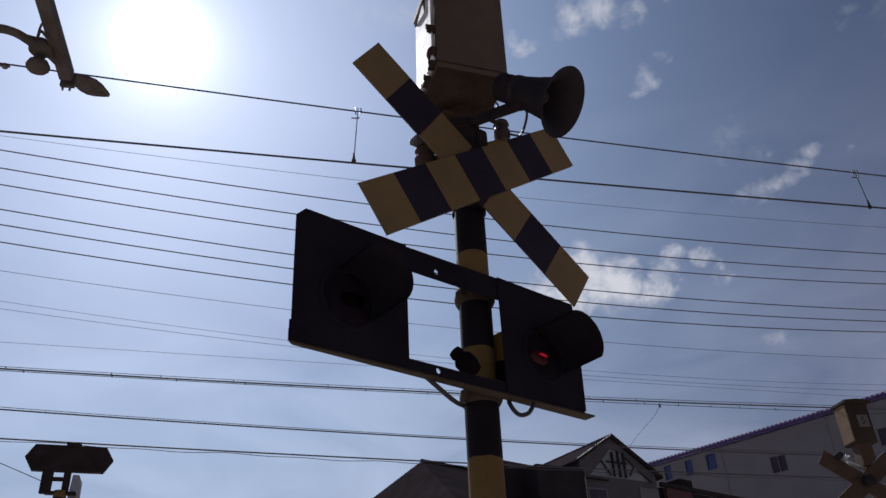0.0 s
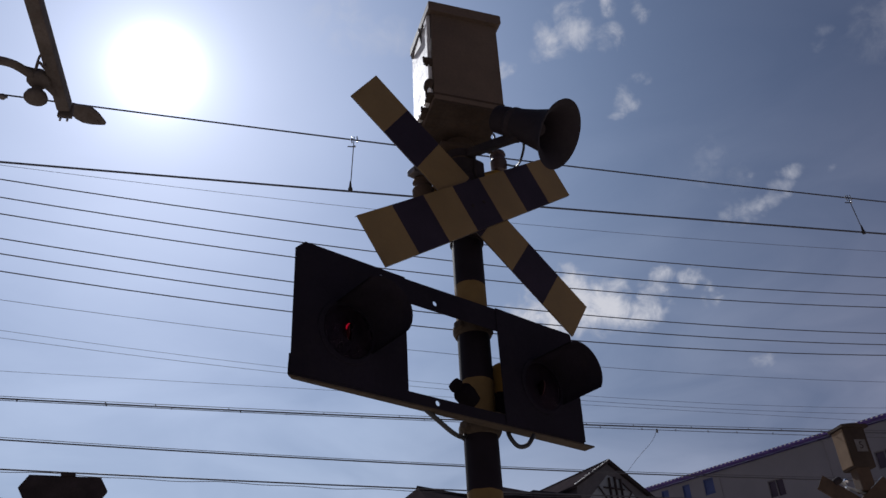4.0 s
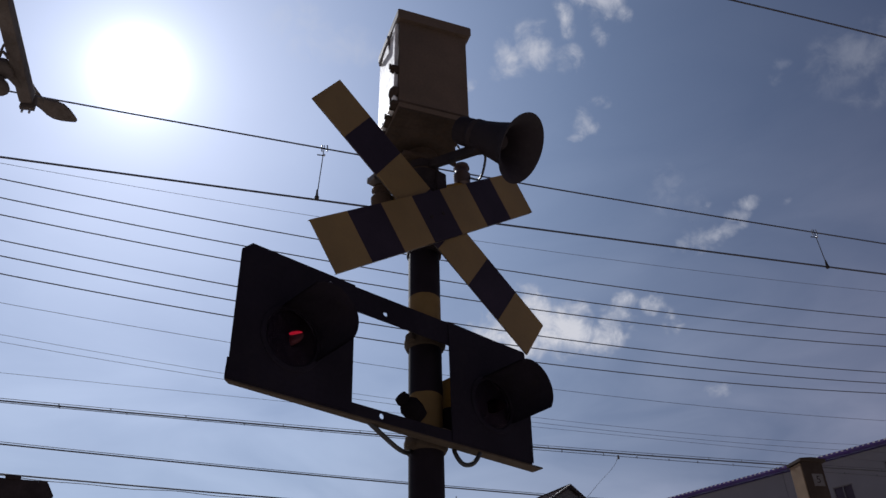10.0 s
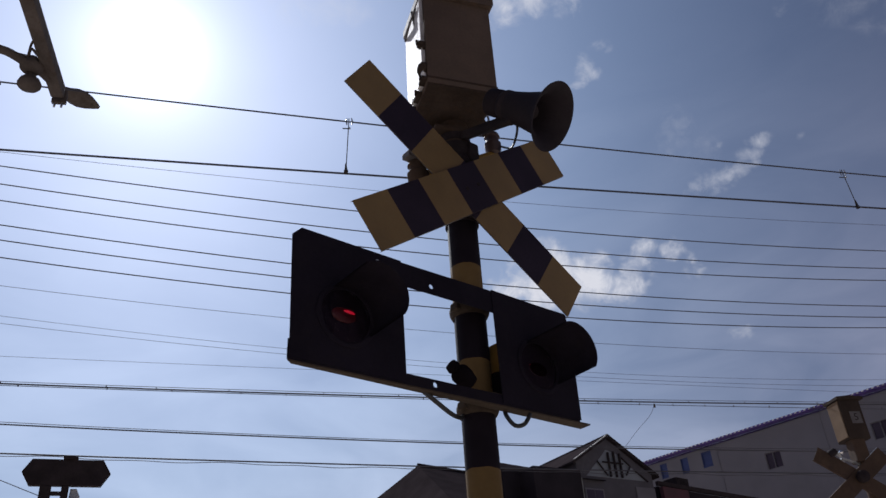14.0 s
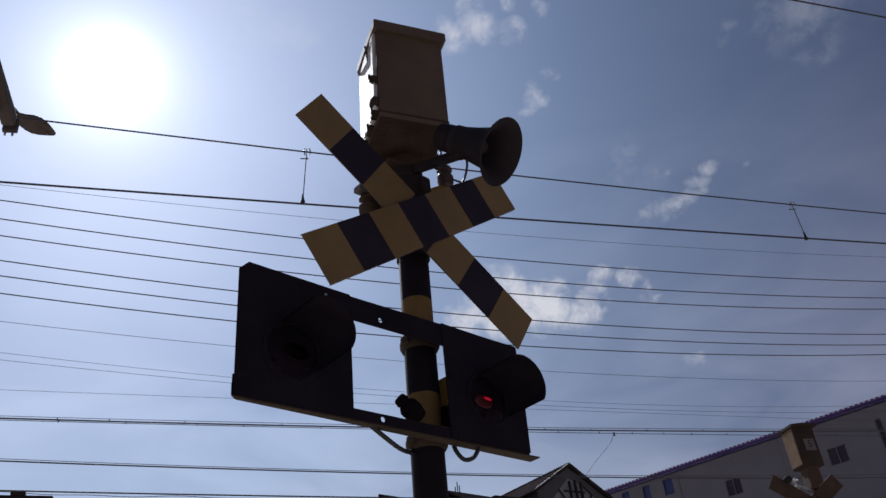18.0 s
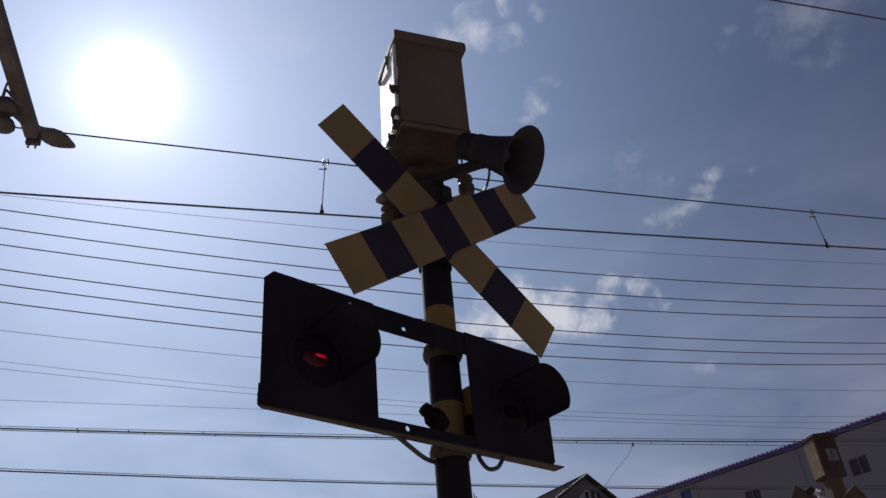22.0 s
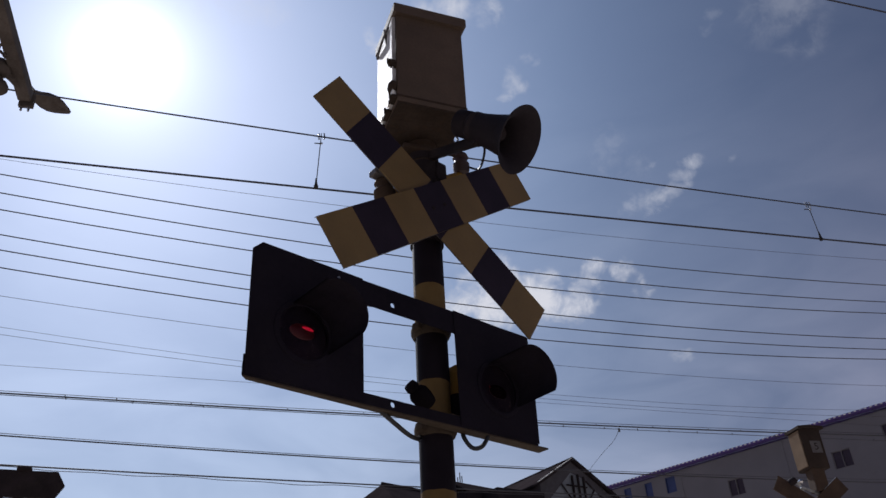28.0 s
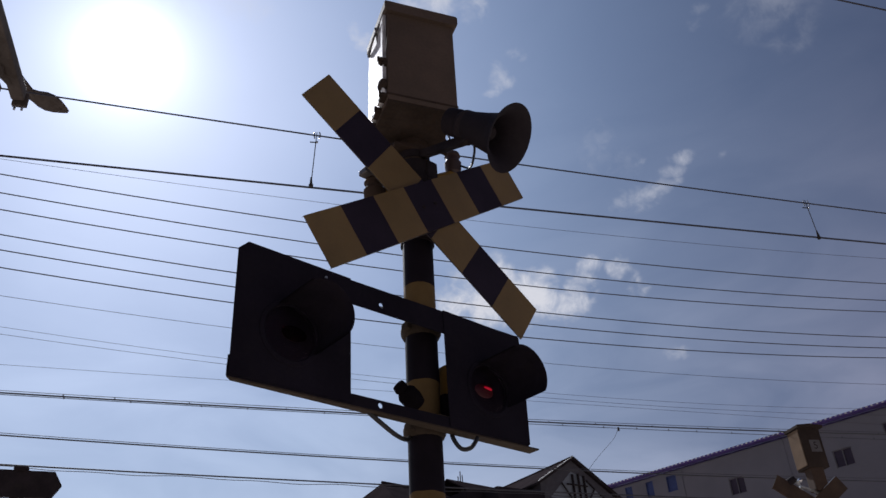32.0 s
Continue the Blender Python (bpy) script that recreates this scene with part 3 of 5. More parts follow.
def control_box(root):
    """Cabinet on the pole head, turned 21 degrees from the boards; x along its face, y to its back."""
    inv = PED.inverted()
    lean = Vector((0, 0, 1)).rotation_difference(Vector((0.0125, -0.0100, 1))).to_matrix().to_4x4()
    m = Matrix.Translation((0, 0, 4.15)) @ lean @ Matrix.Translation((0, 0, -4.15)) @ inv @ pose(0.186, 2.375, 0, 0, 0, 17.6)
    w, d, z0, z1 = 0.285, 0.245, 3.665, 4.14
    bm = bmesh.new()
    block(bm, (0, d / 2 + 0.012, (z0 + z1) / 2), (w, d, z1 - z0), Matrix(), 0.006)
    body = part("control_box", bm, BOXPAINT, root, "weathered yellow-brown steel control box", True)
    body.matrix_basis = m
    bm = bmesh.new()
    # lid with sloping top and drip edge
    prism(bm, [(-w / 2 - 0.014, 4.135), (-w / 2 - 0.004, 4.125), (w / 2 + 0.006, 4.125), (w / 2 + 0.016, 4.135), (w / 2 + 0.016, 4.172), (w / 2 + 0.01, 4.177), (-w / 2 - 0.008, 4.177), (-w / 2 - 0.014, 4.172)], -0.006, d + 0.026)
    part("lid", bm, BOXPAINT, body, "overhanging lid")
    # A darker plate carries the underside's shade in its colour.
    bm = bmesh.new()
    block(bm, (0, d / 2 + 0.012, z0 - 0.004), (w - 0.006, d - 0.006, 0.012), Matrix(), 0.002)
    part("base_plate", bm, SHADEBROWN, body, "underside plate coloured dark for shade")
    bm = bmesh.new()
    block(bm, (0, 0.0125, z0 + 0.026), (w + 0.003, 0.004, 0.009), Matrix(), 0.001)
    part("bottom_seam", bm, SHADEBROWN, body)
    # door on the sun side: sheet painted pale for sunlight, raised edge strip, dark hinges and white glint tabs
    bm = bmesh.new()
    block(bm, (-w / 2 - 0.006, d / 2 + 0.014, (z0 + z1) / 2), (0.012, d - 0.02, z1 - z0 - 0.03), Matrix(), 0.003)
    door = part("box_door", bm, DOORLIT, body, "side door painted pale for sunlight")
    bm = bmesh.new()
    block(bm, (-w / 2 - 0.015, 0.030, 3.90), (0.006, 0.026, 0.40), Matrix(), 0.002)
    part("edge_strip", bm, DOORLIT, door, "raised pale door edge")
    for z, y0, y1, tall, out in ((3.862, 0.010, 0.040, 0.018, 0.030), (3.846, 0.012, 0.030, 0.016, 0.018), (3.684, 0.012, 0.060, 0.014, 0.024), (3.676, 0.090, 0.150, 0.016, 0.020), (3.674, 0.180, 0.215, 0.014, 0.016)):
        bm = bmesh.new()
        block(bm, (-w / 2 - out / 2, (y0 + y1) / 2, z), (out, y1 - y0, tall), Matrix(), 0.003)
        rod(bm, (-w / 2 - 0.004 - out, y0 + 0.008, z - 0.012), (-w / 2 - 0.004 - out, y0 + 0.008, z + 0.012), 0.005, seg=10)
        part("hinge", bm, SHADEBROWN, door, "dark hinge leaf", True)
    bm = bmesh.new()
    lathe(bm, [(0.0001, -0.016), (0.016, -0.014), (0.028, -0.004), (0.029, 0.010), (0.016, 0.019), (0.0001, 0.021)], Matrix.Translation((-w / 2 - 0.016, 0.034, 3.742)) @ Matrix.Rotation(radians(90), 4, "Y"), 20)
    part("door_knob", bm, SHADEBROWN, door, "round dark door knob", True)
    # White tabs paint in the sun glints along the door's lower edge.
    for z, y, tall in ((3.704, 0.028, 0.020), (3.690, 0.075, 0.014), (3.688, 0.165, 0.014), (3.684, 0.225, 0.014)):
        bm = bmesh.new()
        block(bm, (-w / 2 - 0.015, y, z), (0.012, 0.026, tall), Matrix(), 0.003)
        part("glint_tab", bm, WHITEPAINT, door, "white tab standing in for a sun glint", True)
    bm = bmesh.new()
    hose(bm, [(-w / 2 - 0.016, d - 0.01, 4.085), (-w / 2 - 0.022, d * 0.6, 4.09), (-w / 2 - 0.018, d * 0.25, 4.10)], 0.005)
    rod(bm, (-w / 2 - 0.010, d * 0.45, 4.05), (-w / 2 - 0.020, d * 0.45, 4.13), 0.005, seg=8)
    part("door_stay", bm, DARKSTEEL, door, smooth=True)
    bm = bmesh.new()
    block(bm, (0, d + 0.03, z0 - 0.03), (0.16, 0.05, 0.22), Matrix(), 0.006)
    block(bm, (0, d + 0.0, z0 - 0.06), (0.13, 0.12, 0.02), Matrix(), 0.004)
    part("mounting_bracket", bm, SHADEBROWN, body, smooth=True)


def loudspeaker(root):
    """Horn on a short arm, turned to the side of the boards."""
    inv = PED.inverted()
    mouth = inv @ Vector((0.446, 2.172, 3.318))
    axis = (inv.to_3x3() @ (Euler((0, radians(38), radians(-28))).to_matrix() @ Vector((1, 0, 0)))).normalized()
    m = Matrix.Translation(mouth) @ axis.to_track_quat("Z", "Y").to_matrix().to_4x4()
    bm = bmesh.new()
    prof = [(0.0001, -0.275), (0.042, -0.275), (0.050, -0.268), (0.052, -0.225), (0.047, -0.215), (0.053, -0.205), (0.057, -0.16), (0.064, -0.11), (0.074, -0.06), (0.087, -0.022), (0.104, -0.004), (0.120, 0.0), (0.122, 0.004), (0.117, 0.003), (0.098, -0.008), (0.074, -0.03), (0.055, -0.07), (0.042, -0.12), (0.032, -0.16), (0.0001, -0.16)]
    lathe(bm, prof, m, 40)
    horn = part("loudspeaker", bm, HORNGREY, root, "dark grey horn loudspeaker", True)
    bm = bmesh.new()
    lathe(bm, [(0.0001, -0.07), (0.018, -0.07), (0.03, -0.085), (0.026, -0.12), (0.012, -0.148)], m, 24)
    part("horn_throat", bm, BLACK, horn, smooth=True)
    back = m @ Vector((0, 0, -0.19))
    bm = bmesh.new()
    foot = Vector((0.0, -0.05, 3.585))
    tip = back + Vector((0, 0, -0.06))
    block(bm, (0, 0, (tip - foot).length / 2), (0.032, 0.03, (tip - foot).length), Matrix.Translation(foot) @ (tip - foot).to_track_quat("Z", "X").to_matrix().to_4x4(), 0.003)
    lathe(bm, [(0.0638, 3.56), (0.067, 3.562), (0.067, 3.605), (0.0638, 3.607)], Matrix(), 28)
    part("speaker_arm", bm, BLACK, horn, "dark bracket arm", True)
    bm = bmesh.new()
    block(bm, (0.118, -0.045, 3.735), (0.05, 0.012, 0.17), Matrix(), 0.004)
    rod(bm, (0.128, -0.055, 3.71), (0.128, -0.02, 3.71), 0.022, seg=14)
    part("arm_strap", bm, SHADEBROWN, horn, "brown hanging strap", True)
    bm = bmesh.new()
    hose(bm, [(0.142, -0.05, 3.77), (0.156, -0.055, 3.755), (0.158, -0.055, 3.735), (0.148, -0.055, 3.722)], 0.005)
    part("hook", bm, STEEL, horn, "bright steel hook", True)
    bm = bmesh.new()
    lathe(bm, [(0.050, -0.20), (0.056, -0.20), (0.056, -0.18), (0.050, -0.18)], m, 24)
    rod(bm, back + Vector((0, 0, -0.075)), back + Vector((0, 0, -0.04)), 0.018, seg=10)
    part("speaker_yoke", bm, BLACK, horn, smooth=True)
    bm = bmesh.new()
    start, goal = back + Vector((0.02, 0.0, -0.05)), Vector((0.24, -0.03, 3.65))
    hose(bm, [start, start + Vector((0.008, 0.0, -0.045)), start.lerp(goal, 0.55) + Vector((0.02, 0, -0.05)), goal], 0.0045)
    part("speaker_cable", bm, RUBBER, horn, "thin black cable", True)


RUSTY = surf("rusty red-brown casting", (0.055, 0.028, 0.024), 0.6, 0, 0.25, 12, 0.15, 80)


def small_lamps(root):
    """Two small fittings behind the crossbuck on a cross pipe."""
    bm = bmesh.new()
    rod(bm, (-0.19, 0.0, 3.35), (0.23, 0.0, 3.63), 0.013)
    pipe = part("cross_pipe", bm, YELLOW, root, "yellow cross pipe", True)
    for x, z, size, mat in ((-0.204, 3.343, 1.16, FARPAINT), (0.210, 3.660, 1.0, RUSTY)):
        bm = bmesh.new()
        lathe(bm, [(0.0001, -0.045), (0.026, -0.045), (0.034, -0.03), (0.036, 0.0), (0.028, 0.012), (0.028, 0.03), (0.034, 0.036), (0.03, 0.05), (0.0001, 0.052)], Matrix.Translation((x, -0.01, z)) @ Matrix.Diagonal((size, size, 1, 1)), 20)
        body = part("cable_head", bm, mat, pipe, "small round cable fitting", True)
        bm = bmesh.new()
        block(bm, (x - 0.034, -0.02, z + 0.060), (0.058, 0.045, 0.024), Matrix(), 0.004)
        if x < 0:
            part("visor", bm, DARKSTEEL, body)
        else:
            bm.free()


signal = near_signal()
PERIOD, START = 1.1906, 0.45
CORES = [lamp_core(signal, -0.600, 2.616, -0.126), lamp_core(signal, 0.166, 2.602, -0.126)]


def motions():
    for k, core in enumerate(CORES):
        rows = []
        home = core.matrix_basis.translation.copy()
        turn = 0.0 if k == 1 else 180.0
        rows.append((0.0, pose(*home, 0, 0, turn)))
        t = START
        while t < 31.9:
            # a quick half turn in four steps, which imitates the blink
            for j, a in enumerate((0, 60, 120, 180)):
                rows.append((t - 0.05 + j / 30, pose(*home, 0, 0, turn + a)))
            turn += 180
            t += PERIOD / 2
        for j, a in enumerate((0, 60, 120, 180)):
            rows.append((31.91 + j * 0.03, pose(*home, 0, 0, turn + a)))
        walk(core, rows)
    for ob, m, drift in CLOUDS:
        walk(ob, [(t, Matrix.Translation(drift * t) @ m) for t in range(0, 33, 4)])


CLOUDS = []


# ---- overhead wires ----
def wire(name, a, mid, b, r, material, label, reach=0.55, wave=0.0):
    """A hung wire: straight in plan from a to b and past both, its height a parabola through the three points."""
    a, mid, b = Vector(a), Vector(mid), Vector(b)
    d = (b - a).xy
    s = (mid - a).xy.dot(d) / d.length_squared
    bend = (mid.z - (a.z + (b.z - a.z) * s)) / (s * (s - 1))
    n = 400 if wave else 40
    me_v, me_f, seg = [], [], 6
    side = Vector((-d.y, d.x, 0)).normalized()
    for i in range(n + 1):
        t = -reach + (1 + 2 * reach) * i / n
        p = a.lerp(b, t)
        p.z = a.z + (b.z - a.z) * t + bend * t * (t - 1) + wave * math.sin(t * 62.0) * math.sin(t * 23.0 + 1.0)
        for k in range(seg):
            q = k * math.tau / seg
            me_v.append(p + side * math.cos(q) * r + Vector((0, 0, math.sin(q) * r)))
    for i in range(n):
        for k in range(seg):
            j = (k + 1) % seg
            me_f.append((i * seg + k, i * seg + j, (i + 1) * seg + j, (i + 1) * seg + k))
    me = bpy.data.meshes.new(name)
    me.from_pydata(me_v, [], me_f)
    me.materials.append(material)
    for p in me.polygons:
        p.use_smooth = True
    ob = tagged(new(name, me), label, "overhead wire", "overhead wires")

    def at(t):
        p = a.lerp(b, t)
        p.z = a.z + (b.z - a.z) * t + bend * t * (t - 1)
        return p
    return ob, at


wire("messenger_wire", (-2.42, 4.34, 5.60), (-0.50, 4.84, 5.578), (4.44, 6.15, 5.60), 0.0060, COPPER, "dark stranded messenger wire over the near track")
wire("contact_wire", (-2.52, 4.12, 4.90), (-0.89, 4.48, 4.893), (3.90, 5.55, 4.90), 0.0070, COPPER, "dark grooved contact wire over the near track")
wire("thin_wire", (-4.07, 6.68, 6.95), (-1.45, 7.34, 6.861), (6.49, 9.35, 6.95), 0.0023, CABLE, "very thin grey wire")
wire("feeder_wire", (-4.57, 7.56, 7.45), (-1.64, 8.39, 7.308), (7.48, 11.01, 7.45), 0.0069, CABLE, "sagging dark feeder wire")
wire("feeder_wire", (-4.65, 7.77, 7.35), (-1.68, 8.65, 7.183), (7.63, 11.40, 7.35), 0.0070, CABLE, "sagging dark feeder wire")
wire("feeder_wire", (-4.71, 7.96, 7.25), (-1.71, 8.84, 7.070), (7.71, 11.62, 7.25), 0.0071, CABLE, "sagging dark feeder wire")
wire("feeder_wire", (-5.12, 8.77, 7.45), (-1.89, 9.79, 7.261), (8.48, 13.06, 7.45), 0.0077, CABLE, "sagging dark feeder wire")
wire("feeder_wire", (-5.19, 8.97, 7.35), (-1.92, 10.00, 7.157), (8.56, 13.31, 7.35), 0.0078, CABLE, "sagging dark feeder wire")
wire("feeder_wire", (-5.29, 9.23, 7.25), (-1.96, 10.26, 7.047), (8.64, 13.54, 7.25), 0.0079, CABLE, "sagging dark feeder wire")
wire("line_wire", (-6.11, 10.84, 7.75), (-2.34, 12.08, 7.569), (10.10, 16.17, 7.75), 0.0037, CABLE, "thin grey overhead line")
wire("line_wire", (-6.66, 12.01, 7.85), (-2.63, 13.38, 7.620), (11.04, 18.04, 7.85), 0.0031, CABLE, "thin grey overhead line")
wire("line_wire", (-6.78, 12.27, 7.85), (-2.68, 13.68, 7.644), (11.26, 18.48, 7.85), 0.0035, CABLE, "thin grey overhead line")
wire("line_wire", (-6.99, 12.85, 7.55), (-2.66, 14.14, 7.545), (11.02, 18.21, 7.55), 0.0032, CABLE, "thin grey overhead line")
wire("support_wire", (-5.16, 9.61, 5.69), (-1.82, 10.50, 5.653), (6.24, 12.65, 5.69), 0.0039, CABLE, "thin steel support strand")
TRUNK = wire("trunk_cable", (-5.14, 9.59, 5.65), (-1.81, 10.48, 5.613), (6.22, 12.64, 5.65), 0.0101, CABLE, "thick black trunk cable")
DROP = wire("drop_cable", (-5.12, 9.55, 5.61), (-0.31, 10.89, 5.582), (6.24, 12.72, 5.61), 0.0046, CABLE, "thin cable hung below the trunk cable")
wire("support_wire", (-5.50, 10.46, 5.47), (-1.99, 11.60, 5.396), (8.73, 15.08, 5.47), 0.0045, CABLE, "thin steel support strand")
wire("trunk_cable", (-5.48, 10.44, 5.43), (-1.99, 11.59, 5.368), (8.74, 15.13, 5.43), 0.0099, CABLE, "thick black trunk cable")
wire("trunk_cable", (-5.46, 10.54, 5.07), (-2.00, 11.71, 5.032), (8.70, 15.32, 5.07), 0.0107, CABLE, "thick black trunk cable")
wire("support_wire", (-5.47, 10.57, 5.05), (-2.01, 11.75, 5.002), (8.72, 15.37, 5.05), 0.0049, CABLE, "thin wavy strand under the cable", wave=0.016)
wire("messenger_wire", (1.92, 3.76, 6.16), (2.67, 3.94, 6.165), (3.44, 4.13, 6.16), 0.0068, COPPER, "another dark stranded messenger wire high up", 2.5)


def clips():
    """Small rings that tie the trunk cables to their strands."""
    rng = random.Random(5)
    for (ob, at), near, far in ((TRUNK, 0.05, 0.11), (DROP, 0.04, 0.09)):
        t = -0.5
        while t < 1.5:
            bm = bmesh.new()
            block(bm, (0, 0, 0.008), (0.010, 0.018, 0.034), Matrix(), 0.003)
            part("cable_clip", bm, CABLE, ob).location = at(t)
            t += rng.uniform(near, far)


clips()


def hanger(a, b):
    """Dropper between contact and messenger wire: rod, cone clamp at its foot, cross pin and two claws at its head."""
    a, b = Vector(a), Vector(b)
    bm = bmesh.new()
    rod(bm, a, b + Vector((0, 0, 0.03)), 0.0034, seg=8)
    ob = tagged(part("dropper", bm, ROD, None, smooth=True), "thin dropper rod between contact and messenger wires", "dropper", "droppers")
    bm = bmesh.new()
    rod(bm, a - Vector((0, 0, 0.018)), a + Vector((0, 0, 0.06)), 0.013, 0.005, seg=10)
    block(bm, (0, 0, -0.006), (0.03, 0.014, 0.018), Matrix.Translation(a), 0.004)
    part("foot_clamp", bm, ROD, ob)
    bm = bmesh.new()
    q = b + (a - b) * 0.16
    rod(bm, q + Vector((-0.045, 0, 0.006)), q + Vector((0.012, 0, 0)), 0.0045, seg=8)
    part("cross_pin", bm, ROD, ob)
    bm = bmesh.new()
    block(bm, (0, 0, 0), (0.014, 0.012, 0.014), Matrix.Translation(q + Vector((0.008, -0.004, 0.0))), 0.003)
    part("pin_nut", bm, STEEL, ob, "bright steel nut")
    for dx in (-0.016, 0.020):
        bm = bmesh.new()
        hose(bm, [b + Vector((dx, 0, -0.03)), b + Vector((dx * 1.2, 0, 0.0)), b + Vector((dx, 0, 0.03))], 0.005)
        part("hook", bm, STEEL, ob)


hanger((-0.506, 4.542, 4.898), (-0.512, 4.865, 5.598))
hanger((3.453, 5.443, 4.898), (3.787, 5.988, 5.598))


def loose_strand():
    bm = bmesh.new()
    hose(bm, [(3.378, 11.993, 5.62), (3.36, 12.3, 5.55), (3.25, 12.9, 5.49), (3.168, 13.424, 5.428)], 0.0032, 6)
    ob = tagged(part("tie_wire", bm, CABLE, None, smooth=True), "thin loose tie wire slanting between two cables", "tie wire")
    bm = bmesh.new()
    block(bm, (3.378, 11.993, 5.60), (0.03, 0.02, 0.06), Matrix(), 0.006)
    part("tie_clamp", bm, DARKSTEEL, ob)


loose_strand()


# ---- bracket beam with street light ----
def beam():
    a, b = Vector((-2.291, 4.085, 5.244)), Vector((-0.995, -2.437, 5.244))
    yaw = math.degrees(math.atan2(b.y - a.y, b.x - a.x))
    L = (b - a).length
    root = empty("bracket_beam", pose(a.x - 0.015, a.y, a.z, 0, 0, yaw), "grey steel bracket beam with insulators", "beam")
    bm = bmesh.new()
    block(bm, (L / 2 + 0.055, 0, 0), (L - 0.11, 0.080, 0.091), Matrix(), 0.011)
    part("beam_tube", bm, BEAMGREY, root, "grey-brown square steel tube", True)
    bm = bmesh.new()
    prism(bm, [(0.050, -0.050), (0.077, -0.050), (0.077, 0.050), (0.050, 0.032)], -0.043, 0.043)
    part("end_plate", bm, BEAMGREY, root)
    for y in (-0.023, 0.020):
        bm = bmesh.new()
        rod(bm, (0.064, y, -0.082), (0.064, y, -0.045), 0.0075, seg=8)
        part("bolt", bm, STEEL, root)
    bm = bmesh.new()
    rod(bm, (L - 0.09, 0, -a.z), (L - 0.09, 0, 0.18), 0.087, 0.068, 24)
    part("mast", bm, BEAMGREY, root, "round grey mast", True)
    inv = root.matrix_world.inverted()
    # curved support pipe
    bm = bmesh.new()
    pts = [(-2.421, 3.280, 4.384), (-2.445, 3.287, 4.541), (-2.466, 3.308, 4.680), (-2.479, 3.337, 4.852), (-2.474, 3.378, 5.007), (-2.450, 3.446, 5.127), (-2.404, 3.528, 5.181), (-2.358, 3.596, 5.187), (-2.314, 3.662, 5.179), (-2.285, 3.751, 5.204), (-2.270, 3.866, 5.222)]
    hose(bm, [inv @ Vector(p) for p in pts], 0.0264, 12)
    part("support_pipe", bm, BEAMGREY, root, "curved dark support pipe", True)
    # two bell insulators with their stays and pin
    for c, r in (((-2.314, 3.681, 5.191), 0.0674), ((-2.327, 3.721, 5.091), 0.0683)):
        bm = bmesh.new()
        lathe(bm, [(0.0001, 0.068), (0.025, 0.066), (0.039, 0.041), (r * 0.8, 0.030), (r, 0.0), (r * 0.96, -0.020), (r * 0.75, -0.036), (r * 0.4, -0.043), (0.0001, -0.0445)], Matrix.Translation(inv @ Vector(c)) @ Matrix.Rotation(radians(12), 4, "Y"), 28)
        part("bell_insulator", bm, BEAMGREY, root, "grey-brown bell insulator", True)
    bm = bmesh.new()
    hose(bm, [inv @ Vector(p) for p in ((-2.231, 3.581, 5.178), (-2.284, 3.588, 5.244), (-2.317, 3.628, 5.231), (-2.331, 3.654, 5.198))], 0.009)
    hose(bm, [inv @ Vector(p) for p in ((-2.224, 3.561, 5.178), (-2.271, 3.568, 5.284), (-2.311, 3.614, 5.264))], 0.007)
    part("stay_rod", bm, BEAMGREY, root, smooth=True)
    bm = bmesh.new()
    rod(bm, inv @ Vector((-2.384, 3.614, 5.237)), inv @ Vector((-2.251, 3.681, 5.237)), 0.0105, seg=10)
    part("cross_pin", bm, BEAMGREY, root)
    # street light, farther off than the beam
    foot, tip = Vector((-4.934, 8.749, 9.70)), Vector((-4.55, 9.11, 9.68))
    lamp = empty("street_light", pose(*foot, 0, 2, math.degrees(math.atan2(tip.y - foot.y, tip.x - foot.x))), "small leaf-shaped grey street light high over the track", "street light")
    bm = bmesh.new()
    prof = [(-0.06, 0.09), (0.06, 0.12), (0.16, 0.165), (0.26, 0.175), (0.36, 0.14), (0.47, 0.07), (0.52, 0.03)]
    rings = []
    for x, w in prof:
        ring = []
        for k in range(16):
            q = k * math.tau / 16
            z = math.sin(q) * w * (0.62 if math.sin(q) > 0 else 0.35)
            ring.append(bm.verts.new((x, math.cos(q) * w, z)))
        rings.append(ring)
    for r0, r1 in zip(rings, rings[1:]):
        for k in range(16):
            bm.faces.new((r0[k], r0[(k + 1) % 16], r1[(k + 1) % 16], r1[k]))
    bm.faces.new(rings[0][::-1])
    bm.faces.new(rings[-1])
    part("lamp_head", bm, BEAMGREY, lamp, "weathered aluminium lamp head", True)
    bm = bmesh.new()
    lathe(bm, [(0.0001, -0.035), (0.04, -0.033), (0.065, -0.022), (0.07, -0.01)], Matrix.Translation((0.32, 0, -0.025)) @ Matrix.Diagonal((1.6, 1, 1, 1)), 20)
    part("lamp_cover", bm, BEAMGREY, lamp, "dull lamp cover", True)
    bm = bmesh.new()
    turn = lamp.matrix_world.inverted()
    elbow, post = Vector((-4.923, 8.169, 9.648)), Vector((-3.500, 1.010, 9.648))
    hose(bm, [(0.04, 0, 0), turn @ elbow, turn @ elbow.lerp(post, 0.1), turn @ post], 0.045, 12)
    rod(bm, turn @ Vector((post.x, post.y, 0)), turn @ (post + Vector((0, 0, 0.2))), 0.09, 0.07, seg=16)
    part("lamp_neck", bm, BEAMGREY, lamp, smooth=True)


beam()


